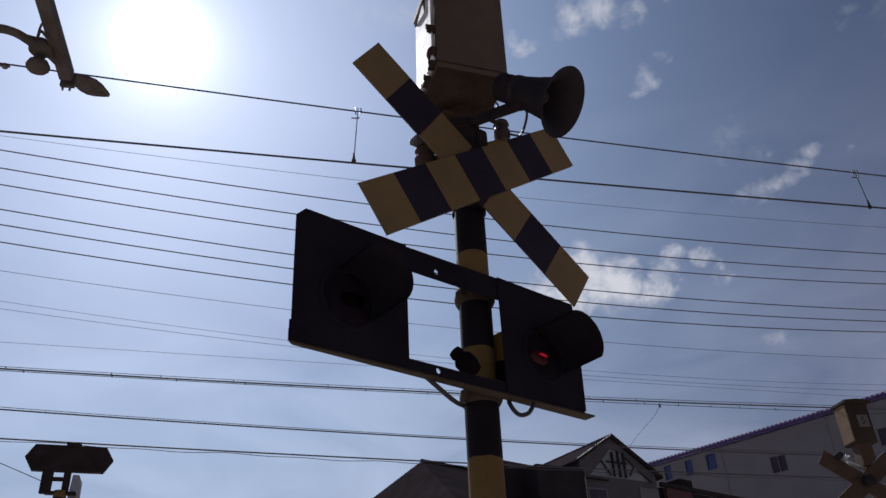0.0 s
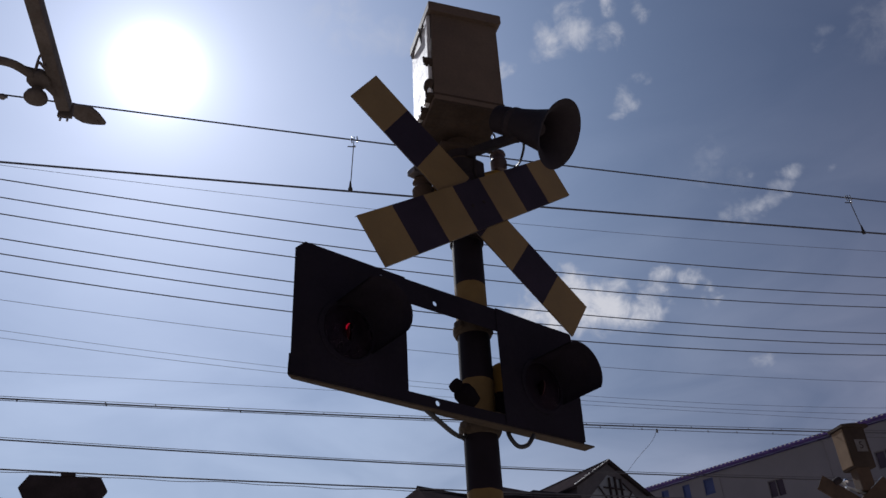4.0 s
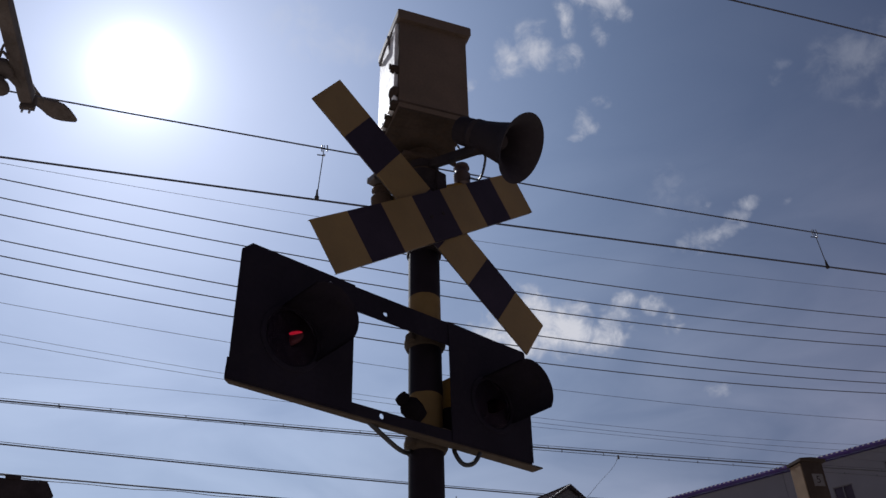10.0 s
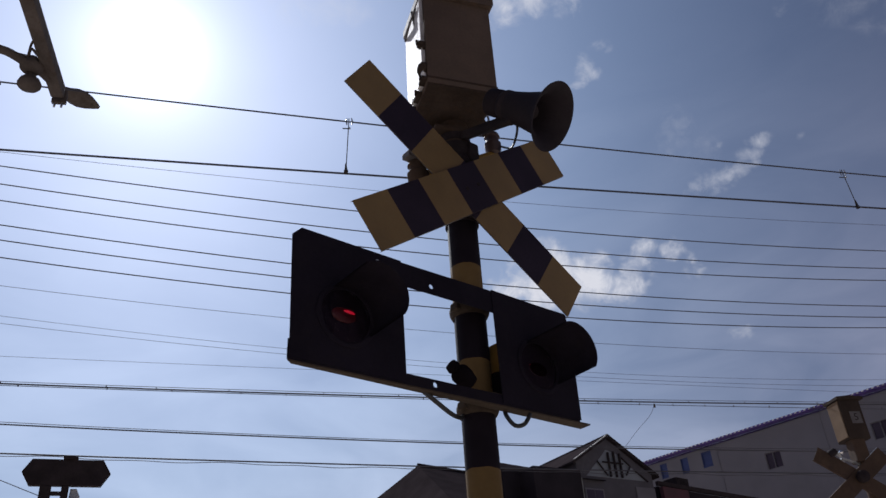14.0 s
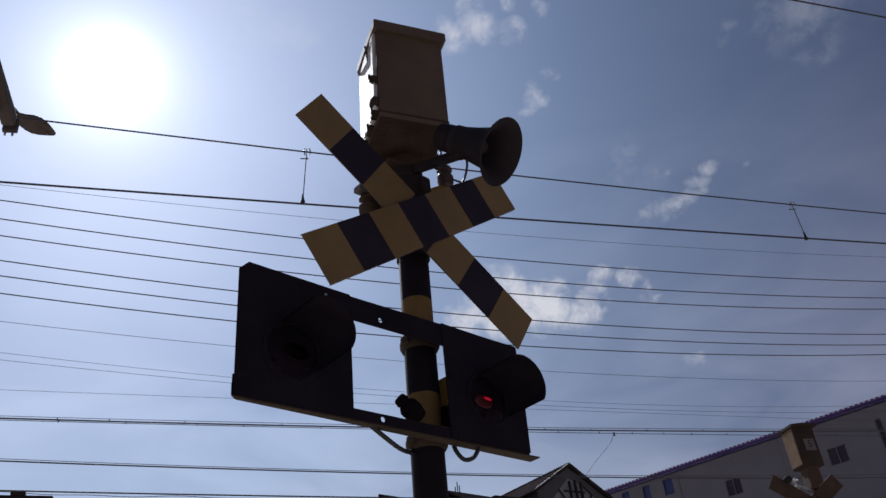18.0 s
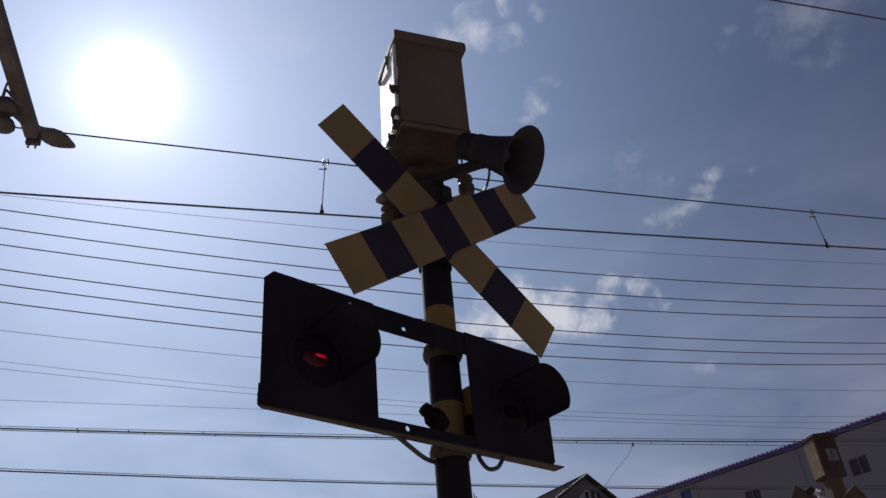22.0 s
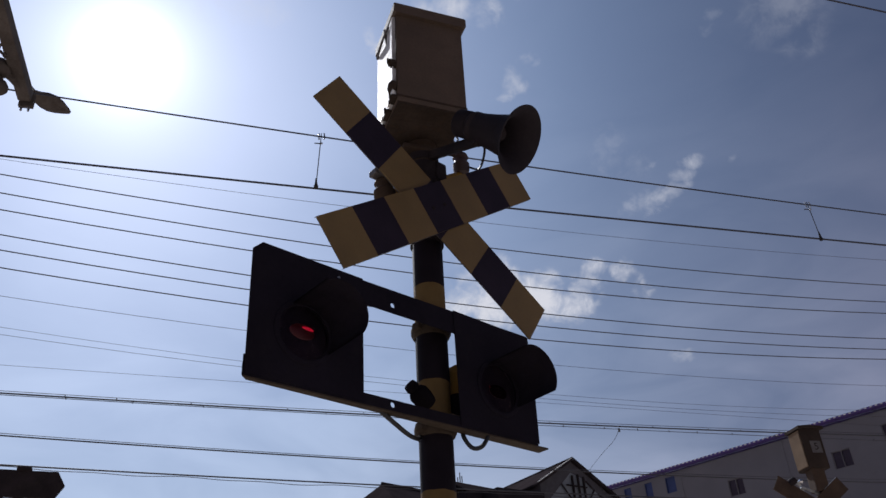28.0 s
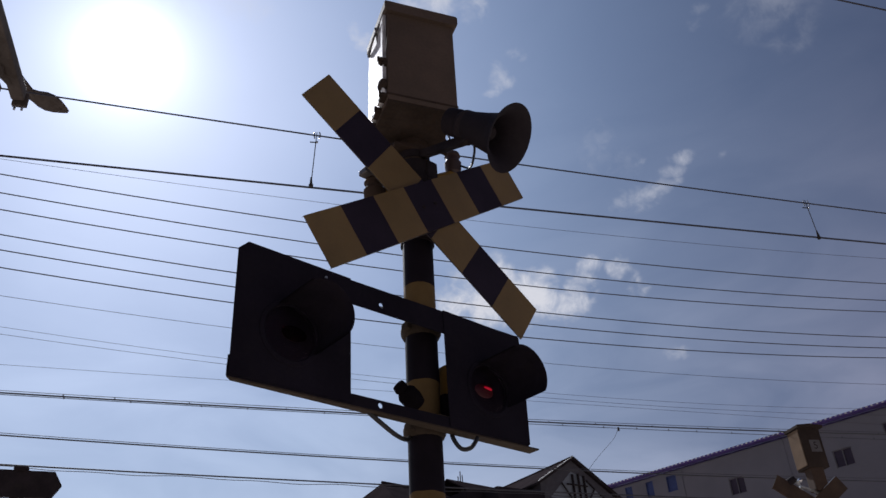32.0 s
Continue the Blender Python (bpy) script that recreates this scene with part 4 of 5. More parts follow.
def wire_ball():
    bm = bmesh.new()
    b2 = bmesh.new()
    bmesh.ops.create_uvsphere(b2, u_segments=16, v_segments=10, radius=0.023)
    merge(bm, b2)
    ob = tagged(part("wire_joint", bm, DARKSTEEL, None, smooth=True), "small dark joint on the messenger wire", "wire joint")
    ob.location = (-2.885, 4.245, 5.612)
    bm = bmesh.new()
    rod(bm, (-0.03, -0.008, 0), (0.03, 0.008, 0), 0.009, seg=8)
    part("joint_sleeve", bm, DARKSTEEL, ob)


wire_ball()


# ---- train direction indicator ----
def indicator():
    root = empty("direction_indicator", pose(-3.549, 7.78, 0, 0, 0, 20), "dark elongated hexagonal train direction indicator on a pole", "indicator")
    zc, w, h = 3.925, 0.39, 0.124
    bm = bmesh.new()
    prism(bm, [(-w, zc), (-w + 0.075, zc - h), (w - 0.075, zc - h), (w, zc), (w - 0.075, zc + h), (-w + 0.075, zc + h)], -0.03, 0.03)
    part("indicator_housing", bm, BLACK, root, "black hexagonal housing")
    bm = bmesh.new()
    block(bm, (0.02, -0.02, zc + h + 0.01), (0.13, 0.10, 0.03), Matrix(), 0.008)
    part("top_cap", bm, BLACK, root)
    for x, w2 in ((-0.165, 0.10), (0.005, 0.065)):
        bm = bmesh.new()
        block(bm, (x, 0, zc - h - 0.10), (w2, 0.05, 0.22), Matrix(), 0.012)
        part("bracket_leg", bm, BLACK, root)
    bm = bmesh.new()
    block(bm, (-0.09, 0, zc - h - 0.07), (0.16, 0.04, 0.035), Matrix(), 0.005)
    block(bm, (-0.03, 0, zc - h - 0.20), (0.27, 0.07, 0.03), Matrix(), 0.008)
    part("bracket_bar", bm, BLACK, root)
    bm = bmesh.new()
    prism(bm, [(0.03, zc - h - 0.30), (0.145, zc - h - 0.30), (0.14, zc - h - 0.08), (0.105, zc - h - 0.01), (0.05, zc - h - 0.01)], 0.05, 0.09)
    part("side_plate", bm, STEEL, root, "pale grey side plate")
    bm = bmesh.new()
    lathe(bm, [(0.058, 0.0), (0.058, zc - h - 0.18), (0.0001, zc - h - 0.175)], Matrix.Translation((-0.03, 0, 0)), 32)
    part("pole", bm, BANDS, root, "banded steel pole", True)
    bm = bmesh.new()
    inv = root.matrix_world.inverted()
    hose(bm, [inv @ Vector(q) for q in ((-3.94, 6.58, 3.72), (-3.71, 7.67, 3.69))], 0.004, 6)
    part("stay_wire", bm, CABLE, root, "thin stay wire", True)


indicator()


# ---- the far crossing signal ----
# Lighter copy of the box colour, painted on its sunlit side.
FARLIT = surf("sunlit tan door paint", (0.17, 0.12, 0.08), 0.85, 0, 0.15, 6, 0.1, 90, (0.14, 0.10, 0.07), 0.4, spec=0.1)
PLATEGREY = surf("grimy grey-white plate", (0.13, 0.12, 0.12), 0.7, 0, 0.15, 9, 0.05, 90, (0.08, 0.07, 0.07), 0.5, spec=0.1)


def far_signal():
    root = empty("crossing_signal", pose(5.07, 9.757, 0, 0, 0, 6), "yellow level crossing signal with numbered control box across the track", "crossing signal", "crossing signals")
    bm = bmesh.new()
    lathe(bm, [(0.0571, 0.0), (0.0571, 4.26), (0.0001, 4.265)], Matrix(), 32)
    part("pole", bm, FARPAINT, root, "yellow steel pole", True)
    bm = bmesh.new()
    block(bm, (-0.02, -0.03, 4.09), (0.17, 0.16, 0.29), Matrix(), 0.02)
    part("mounting_bracket", bm, FARPAINT, root, "brown mounting bracket")
    w, d, z0, z1 = 0.285, 0.245, 4.215, 4.715
    bm = bmesh.new()
    block(bm, (0, 0, (z0 + z1) / 2), (w, d, z1 - z0), Matrix(), 0.012)
    body = part("control_box", bm, FARSHADE, root, "yellow-brown steel control box", True)
    body.matrix_basis = Matrix.Rotation(radians(4), 4, "Z")
    bm = bmesh.new()
    prism(bm, [(-w / 2 - 0.025, z1 - 0.01), (w / 2 + 0.045, z1 - 0.01), (w / 2 + 0.045, z1 + 0.022), (0, z1 + 0.038), (-w / 2 - 0.025, z1 + 0.022)], -d / 2 - 0.03, d / 2 + 0.02)
    part("lid", bm, FARSHADE, body, "dark overhanging lid")
    bm = bmesh.new()
    block(bm, (-w / 2 - 0.006, 0, (z0 + z1) / 2), (0.012, d - 0.03, z1 - z0 - 0.05), Matrix(), 0.004)
    part("box_door", bm, FARLIT, body, "side door painted lighter for sunlight")
    bm = bmesh.new()
    block(bm, (0.03, -d / 2 - 0.003, 4.48), (0.145, 0.004, 0.15), Matrix(), 0.002)
    plate = part("number_plate", bm, PLATEGREY, body, "white square plate with a black figure 5")
    cu = bpy.data.curves.new("figure", "FONT")
    cu.body, cu.size, cu.align_x, cu.align_y, cu.extrude = "5", 0.125, "CENTER", "CENTER", 0.0008
    fo = new("figure", cu)
    me = bpy.data.meshes.new_from_object(fo)
    bpy.data.objects.remove(fo)
    me.materials.append(BLACK)
    tx = new("figure", me)
    tx.parent = plate
    tx.matrix_basis = Matrix.Translation((0.03, -d / 2 - 0.0065, 4.48)) @ Matrix.Rotation(radians(90), 4, "X")
    c = (-0.160, 3.748)
    for ang in (-35, 35):
        bm = bmesh.new()
        m = Matrix.Translation((c[0], -0.10 if ang < 0 else -0.112, c[1])) @ Matrix.Rotation(radians(-ang), 4, "Y") @ Matrix.Translation((0 if ang < 0 else -0.06, 0, 0))
        block(bm, (0, 0, 0), (1.1, 0.004, 0.185), m)
        for s in (-1, 1):
            block(bm, (0, 0.012, s * 0.091), (1.1, 0.022, 0.003), m)
        board = part("crossbuck_board", bm, FARPAINT, root, "plain yellow-brown crossbuck arm")
        # Bright strip added to paint the sunlit upper edge of this arm.
        if ang > 0:
            bm = bmesh.new()
            block(bm, (0.42, 0.010, 0.0955), (0.24, 0.026, 0.004), m, 0.001)
            part("sunlit_edge", bm, STEEL, board, "bright strip for the arm's sunlit edge")
    bm = bmesh.new()
    lathe(bm, [(0.0001, -0.03), (0.06, -0.03), (0.07, 0.0), (0.066, 0.06), (0.0001, 0.075)], Matrix.Translation((-0.155, -0.15, 3.755)) @ Matrix.Rotation(radians(90), 4, "X"), 28)
    part("bell", bm, BLACK, root, "round black bell", True)
    bm = bmesh.new()
    lathe(bm, [(0.0001, -0.05), (0.04, -0.045), (0.045, 0.0), (0.04, 0.06), (0.0001, 0.07)], Matrix.Translation((-0.40, -0.08, 4.06)) @ Matrix.Rotation(radians(60), 4, "Y"), 20)
    part("cable_head", bm, BLACK, root, smooth=True)
    for p in (((-0.36, -0.07, 4.08), (-0.28, -0.05, 4.03)), ((-0.31, -0.08, 4.07), (-0.26, -0.05, 3.95)), ((-0.30, -0.09, 4.0), (-0.05, -0.04, 3.93))):
        bm = bmesh.new()
        rod(bm, *p, 0.016, seg=10)
        part("steel_bracket", bm, STEEL, root, "bright steel bracket", True)
    bm = bmesh.new()
    lathe(bm, [(0.0001, -0.028), (0.020, -0.020), (0.028, 0.0), (0.020, 0.020), (0.0001, 0.028)], Matrix.Translation((-0.285, -0.10, 4.065)), 16)
    part("chrome_clamp", bm, CHROME, root, "shiny chrome clamp", True)


far_signal()


# ---- the house ----
ROOF = 0.61  # fall of the roofs per metre


def slope_sheet(bm, a, b, c, d, thick=0.05):
    """A roof plane with corners a, b (ridge), c, d (eave) and some thickness."""
    up = Vector((0, 0, thick))
    top = [bm.verts.new(Vector(p)) for p in (a, b, c, d)]
    bot = [bm.verts.new(Vector(p) - up) for p in (a, b, c, d)]
    fs = [bm.faces.new(top), bm.faces.new(bot[::-1])]
    for i in range(4):
        j = (i + 1) % 4
        fs.append(bm.faces.new((top[j], top[i], bot[i], bot[j])))
    bmesh.ops.recalc_face_normals(bm, faces=fs)


def house():
    root = empty("house", pose(4.55, 21.198, 0, 0, 0, 38.76), "grey two-storey house with tiled roofs and a timbered gable", "house")
    z = 7.99
    # walls
    bm = bmesh.new()
    prism(bm, [(-1.14, 0), (1.42, 0), (1.42, z - ROOF * 1.42 - 0.06), (0, z - 0.06), (-1.14, z - ROOF * 1.14 - 0.06)], 0.05, 6.5)
    part("wall", bm, HOUSEWALL, root, "blue-grey rendered gable wall")
    bm = bmesh.new()
    block(bm, (-3.6, 4.2, 2.75), (4.4, 6.4, 5.5), Matrix())
    part("wall", bm, HOUSEDARK, root, "dark grey side wing wall")
    # gable roof: two slopes, front overhang
    for s, eave in ((-1, 1.27), (1, 1.58)):
        pl = ((0, -0.03, z), (0, 3.1, z), (s * eave, 3.1, z - ROOF * eave), (s * eave, -0.03, z - ROOF * eave))
        bm = bmesh.new()
        slope_sheet(bm, *pl)
        part("roof", bm, ROOFGREY, root, "grey tiled gable roof slope")
        bm = bmesh.new()
        L = math.hypot(eave, ROOF * eave)
        m = Matrix.Translation((s * eave / 2, -0.045, z - ROOF * eave / 2 - 0.05)) @ Matrix.Rotation(s * math.atan(ROOF), 4, "Y")
        block(bm, (0, 0, 0.02), (L, 0.03, 0.06), m, 0.006)
        part("barge_board", bm, TRIMDARK, root, "dark barge board")
        # Left verge painted pale as its sunlit line, right verge kept dark.
        bm = bmesh.new()
        m2 = Matrix.Translation((s * eave / 2, -0.045, z - ROOF * eave / 2 + 0.02)) @ Matrix.Rotation(s * math.atan(ROOF), 4, "Y")
        block(bm, (0, 0, 0), (L, 0.05, 0.018), m2, 0.004)
        part("verge_trim", bm, DIRTYWHITE if s < 0 else TRIMDARK, root, "verge trim painted pale for sunlight" if s < 0 else "dark verge trim")
    bm = bmesh.new()
    rod(bm, (0, -0.05, z + 0.01), (0, 3.1, z + 0.0), 0.03, seg=10)
    part("ridge_cap", bm, ROOFGREY, root, smooth=True)
    # timber fan in the gable
    bm = bmesh.new()
    prism(bm, [(-0.85, 6.88), (1.15, 6.88), (0.32, 7.52), (-0.06, 7.62)], 0.045, 0.055)
    panel = part("gable_panel", bm, surf("pale blue-grey panel", (0.20, 0.215, 0.235), 0.8, 0, 0.1, 3, 0.2, 60), root, "pale blue-grey gable panel")
    for x, za, zb in ((-0.06, 6.9, 7.54), (0.14, 6.9, 7.58), (0.33, 6.9, 7.54)):
        bm = bmesh.new()
        block(bm, (x, 0.0, (za + zb) / 2), (0.045, 0.05, zb - za), Matrix(), 0.006)
        part("timber_post", bm, TRIMDARK, panel)
    for x0, z0, x1, z1 in ((-0.46, 7.28, -0.17, 6.92), (0.40, 7.43, 0.66, 7.22), (0.66, 7.22, 0.48, 6.98), (0.78, 7.13, 1.2, 6.86), (-0.28, 7.27, 0.42, 7.27)):
        bm = bmesh.new()
        rod(bm, (x0, 0.0, z0), (x1, 0.0, z1), 0.022, seg=8)
        part("timber_brace", bm, TRIMDARK, panel)
    # window under a dark barrel awning, short downpipe, paler wall bay
    bm = bmesh.new()
    block(bm, (-0.72, 0.02, 6.1), (0.62, 0.08, 0.9), Matrix(), 0.006)
    win = part("window", bm, ALU, root, "dark framed upper window")
    for x in (-0.86, -0.58):
        bm = bmesh.new()
        block(bm, (x, -0.025, 6.1), (0.25, 0.012, 0.82), Matrix())
        part("pane", bm, WINGLASS, win)
    bm = bmesh.new()
    lathe(bm, [(0.34, -0.36), (0.36, -0.36), (0.36, 0.36), (0.34, 0.36)], Matrix.Translation((-0.72, 0.02, 6.42)) @ Matrix.Rotation(radians(90), 4, "Y") @ Matrix.Rotation(radians(180), 4, "Z"), 16, -math.pi / 2, 0.35)
    part("awning", bm, TRIMDARK, win, "dark rounded window awning", True)
    bm = bmesh.new()
    rod(bm, (-1.10, -0.02, 0), (-1.10, -0.02, 6.78), 0.020, seg=12)
    part("downpipe", bm, DIRTYWHITE, root, "pale downpipe", True)
    bm = bmesh.new()
    block(bm, (-1.86, 0.42, 3.485), (1.48, 0.94, 6.97), Matrix(), 0.01)
    part("wall", bm, HOUSEDARK, root, "dark projecting front wall")
    bm = bmesh.new()
    block(bm, (1.08, 0.03, 5.6), (0.66, 0.03, 2.2), Matrix(), 0.004)
    part("wall_bay", bm, surf("pale grey rendered bay", (0.135, 0.128, 0.14), 0.85, 0, 0.12, 2, 0.2, 60), root, "paler rendered wall bay")
    # the gabled part is turned against the wing to fit the camera's view
    for ob in root.children:
        ob.matrix_basis = Matrix.Rotation(radians(-7.76), 4, "Z")
    # main roof behind, lower wing to the side with a hipped end
    yr = 3.67
    zr = 7.745
    ze = 5.75
    run = (zr - ze) / 0.56
    xl, xr = -3.52, -0.9
    pl = ((xl, yr, zr), (xr, yr, zr), (xr, yr - run, ze), (xl - 1.75, yr - run, ze))
    bm = bmesh.new()
    slope_sheet(bm, *pl)
    part("roof", bm, ROOFGREY, root, "grey tiled hipped roof slope")
    pl = ((xl, yr, zr), (xl, yr + 0.02, zr), (xl - 1.75, yr + run, ze), (xl - 1.75, yr - run, ze))
    bm = bmesh.new()
    slope_sheet(bm, *pl)
    part("roof", bm, ROOFGREY, root, "grey tiled hip end")
    bm = bmesh.new()
    rod(bm, (xl, yr, zr + 0.03), (xr, yr, zr + 0.01), 0.04, seg=10)
    part("ridge_cap", bm, ROOFGREY, root, smooth=True)
    # higher roof behind the gable
    zq = 8.2
    for s in (-1, 1):
        pl = ((-1.2, yr, zq), (3.2, yr, zq), (3.2, yr + s * 3.2, zq - 1.85), (-1.2, yr + s * 3.2, zq - 1.85))
        bm = bmesh.new()
        slope_sheet(bm, *pl)
        part("roof", bm, ROOFGREY, root, "grey tiled main roof slope")
    bm = bmesh.new()
    prism(bm, [(-0.60, 0.0), (3.1, 0.0), (3.1, zq - 1.8), (-0.60, zq - 1.8)], yr - 2.9, yr + 2.9)
    part("wall", bm, HOUSEDARK, root, "dark upper wall")
    # dark flat-topped front wing between hip and gable
    bm = bmesh.new()
    prism(bm, [(-3.05, 0.0), (-0.5, 0.0), (-0.5, 7.26), (-0.8, 7.26), (-2.72, 7.0), (-3.05, 6.95)], 0.9, 3.4)
    part("wall", bm, HOUSEDARK, root, "dark front wing wall")
    # low annex with a parapet, and a red panel
    bm = bmesh.new()
    block(bm, (5.4, 2.2, 3.5), (6.2, 3.6, 7.0), Matrix(), 0.02)
    part("annex", bm, HOUSEDARK, root, "low dark flat-roofed annex")
    bm = bmesh.new()
    block(bm, (5.4, 0.35, 7.06), (6.3, 0.10, 0.12), Matrix(), 0.01)
    part("parapet_cap", bm, ROOFGREY, root)
    bm = bmesh.new()
    block(bm, (2.8, 0.22, 6.55), (1.15, 0.12, 0.76), Matrix(), 0.01)
    part("red_panel", bm, REDPAINT, root, "faded red sheet panel")
    bm = bmesh.new()
    block(bm, (4.35, 1.2, 7.38), (0.6, 0.5, 0.44), Matrix(), 0.04)
    part("roof_unit", bm, TRIMDARK, root, "small brown roof unit")


house()


def aerials():
    """Three thin posts on the ridge behind."""
    root = empty("roof_aerial", pose(1.764, 23.935, 8.268, 0, 0, 10), "group of thin dark aerial posts on the roof", "aerial")
    for x, h in ((-0.07, 0.16), (0.0, 0.30), (0.06, 0.20)):
        bm = bmesh.new()
        rod(bm, (x, 0, -0.4), (x, 0, h), 0.016, seg=8)
        part("aerial_post", bm, DARKSTEEL, root, smooth=True)
    bm = bmesh.new()
    block(bm, (0, 0, -0.05), (0.2, 0.08, 0.05), Matrix(), 0.006)
    part("aerial_base", bm, DARKSTEEL, root)


aerials()


# ---- the warehouse ----
def warehouse():
    root = empty("warehouse", pose(10.162, 40.067, 0, 0, 0, -48.66), "large pale grey factory building with violet roof edge", "factory")
    x0, x1, top, deep = -7.0, 14.53, 12.0, 16.0
    # panels on the long wall, with openings
    holes = [(6.32, 7.06, 10.25, 10.98), (11.0, 11.78, 10.24, 10.95), (0.96, 1.36, 11.19, 11.88), (2.14, 2.54, 11.13, 11.85), (3.28, 3.80, 11.12, 11.84), (13.16, 13.42, 10.28, 11.48), (13.14, 13.40, 7.85, 9.0), (10.95, 11.75, 7.75, 8.47), (6.3, 7.05, 7.8, 8.5)]
    edges = [x0, -0.95, 4.11, 9.13, 14.33]
    for a, b in zip(edges, edges[1:] + [x1]):
        if b - a < 0.05:
            continue
        bm = bmesh.new()
        cols = sorted({a + 0.012, b - 0.012, *[h[0] for h in holes if a < h[0] < b], *[h[1] for h in holes if a < h[1] < b]})
        rows = sorted({0.0, top, *[h[2] for h in holes if a < h[0] < b], *[h[3] for h in holes if a < h[0] < b]})
        for c0, c1 in zip(cols, cols[1:]):
            for r0, r1 in zip(rows, rows[1:]):
                cx, cz = (c0 + c1) / 2, (r0 + r1) / 2
                if any(h[0] < cx < h[1] and h[2] < cz < h[3] for h in holes):
                    continue
                block(bm, (cx, 0.08, cz), (c1 - c0, 0.16, r1 - r0))
        bmesh.ops.remove_doubles(bm, verts=bm.verts, dist=0.0005)
        part("wall_panel", bm, WALLWHITE, root, "pale grey siding panel")
        if b < 14.4:
            bm = bmesh.new()
            block(bm, (b, 0.0, top / 2), (0.07, 0.05, top - 0.1), Matrix(), 0.008)
            part("cover_strip", bm, WALLWHITE, root, "grey cover strip")
    bm = bmesh.new()
    block(bm, ((x0 + x1) / 2, 0.5, top / 2), (x1 - x0, 0.6, top - 0.2))
    part("inner_wall", bm, HOUSEDARK, root)
    # the other faces
    swap = Matrix.Rotation(radians(90), 4, "Z") @ Matrix.Scale(-1, 4, (0, 1, 0))
    rise = 1.9
    bm = bmesh.new()
    prism(bm, [(0.17, 0.0), (deep, 0.0), (deep, top), (deep / 2, top + rise), (0.17, top + 0.02)], x1 - 0.17, x1 - 0.01, swap)
    part("end_wall", bm, WALLWHITE, root, "grey end wall")
    bm = bmesh.new()
    block(bm, (x0 + 0.09, deep / 2 + 0.17, top / 2), (0.16, deep - 0.1, top))
    block(bm, ((x0 + x1) / 2, deep + 0.2, top / 2), (x1 - x0, 0.16, top))
    part("back_wall", bm, WALLWHITE, root)
    # windows
    for k, (a, b, c, d) in enumerate(holes):
        bm = bmesh.new()
        for bx in (a + 0.02, b - 0.02) + (((a + b) / 2,) if b - a > 0.6 else ()):
            block(bm, (bx, 0.06, (c + d) / 2), (0.035, 0.08, d - c))
        for bz in (c + 0.018, d - 0.018):
            block(bm, ((a + b) / 2, 0.06, bz), (b - a, 0.078, 0.034))
        win = part("window", bm, BLUEGLASS if 2 <= k <= 4 else ALU, root, "blue-filmed small window" if 2 <= k <= 4 else "dark sliding window")
        n = 2 if b - a > 0.6 else 1
        for i in range(n):
            bm = bmesh.new()
            w = (b - a) / n
            block(bm, (a + w * (i + 0.5), 0.075 + 0.012 * i, (c + d) / 2), (w - 0.05, 0.008, d - c - 0.05))
            part("pane", bm, BLUEGLASS if 2 <= k <= 4 else WINGLASS, win)
    # roof: violet fascia and corrugated sheet edge
    bm = bmesh.new()
    block(bm, ((x0 + x1) / 2, -0.06, top + 0.085), (x1 - x0 + 0.2, 0.12, 0.03), Matrix(), 0.004)
    for y0, y1, za, zb in ((-0.1, deep / 2, top, top + rise + 0.02), (deep / 2, deep + 0.2, top + rise + 0.02, top)):
        prism(bm, [(y0, za), (y1, zb), (y1, zb + 0.12), (y0, za + 0.12)], x1 + 0.0, x1 + 0.1, swap)
    part("fascia", bm, PURPLE, root, "violet fascia")
    bm = bmesh.new()
    pitch, y0, y1 = 0.21, -0.20, 0.4
    n = int((x1 - x0 + 0.3) / pitch)
    line = []
    for i in range(n):
        for dx, dz in ((0.0, 0.0), (0.05, 0.022), (0.12, 0.022), (0.17, 0.0)):
            line.append((x0 - 0.1 + i * pitch + dx, top + 0.105 + dz))
    vs = []
    for y in (y0, y1):
        for th in (0.0, 0.012):
            vs.append([bm.verts.new((x, y, zz + th + (y - y0) * 0.2)) for x, zz in line])
    f0, f1, b0, b1 = vs
    for k in range(len(line) - 1):
        bm.faces.new((f0[k], f0[k + 1], f1[k + 1], f1[k]))
        bm.faces.new((f1[k], f1[k + 1], b1[k + 1], b1[k]))
        bm.faces.new((f0[k + 1], f0[k], b0[k], b0[k + 1]))
    part("roof_edge_sheet", bm, PURPLE, root, "violet corrugated roof edge")
    # White blocks added where sky light shows through the corrugation gaps.
    caps = bmesh.new()
    for i in range(n):
        block(caps, (x0 - 0.03 + i * pitch, -0.246, top + 0.176), (0.085, 0.012, 0.042))
    tagged(part("sky_gap_blocks", caps, WHITEPAINT, root, "white blocks standing in for sky through roof gaps"), kind="stuff")
    bm = bmesh.new()
    prism(bm, [(0.3, top + 0.16), (deep / 2, top + rise + 0.12), (deep + 0.4, top + 0.1), (deep + 0.4, top), (0.3, top + 0.02)], x0 - 0.1, x1 + 0.08, swap)
    part("roof", bm, PURPLE, root, "low violet metal roof")
    bm = bmesh.new()
    block(bm, ((x0 + x1) / 2, -0.17, top + 0.160), (x1 - x0 + 0.3, 0.14, 0.10), Matrix(), 0.012)
    part("eave_flashing", bm, PURPLE, root, "violet eave flashing over the sheet ends")


warehouse()


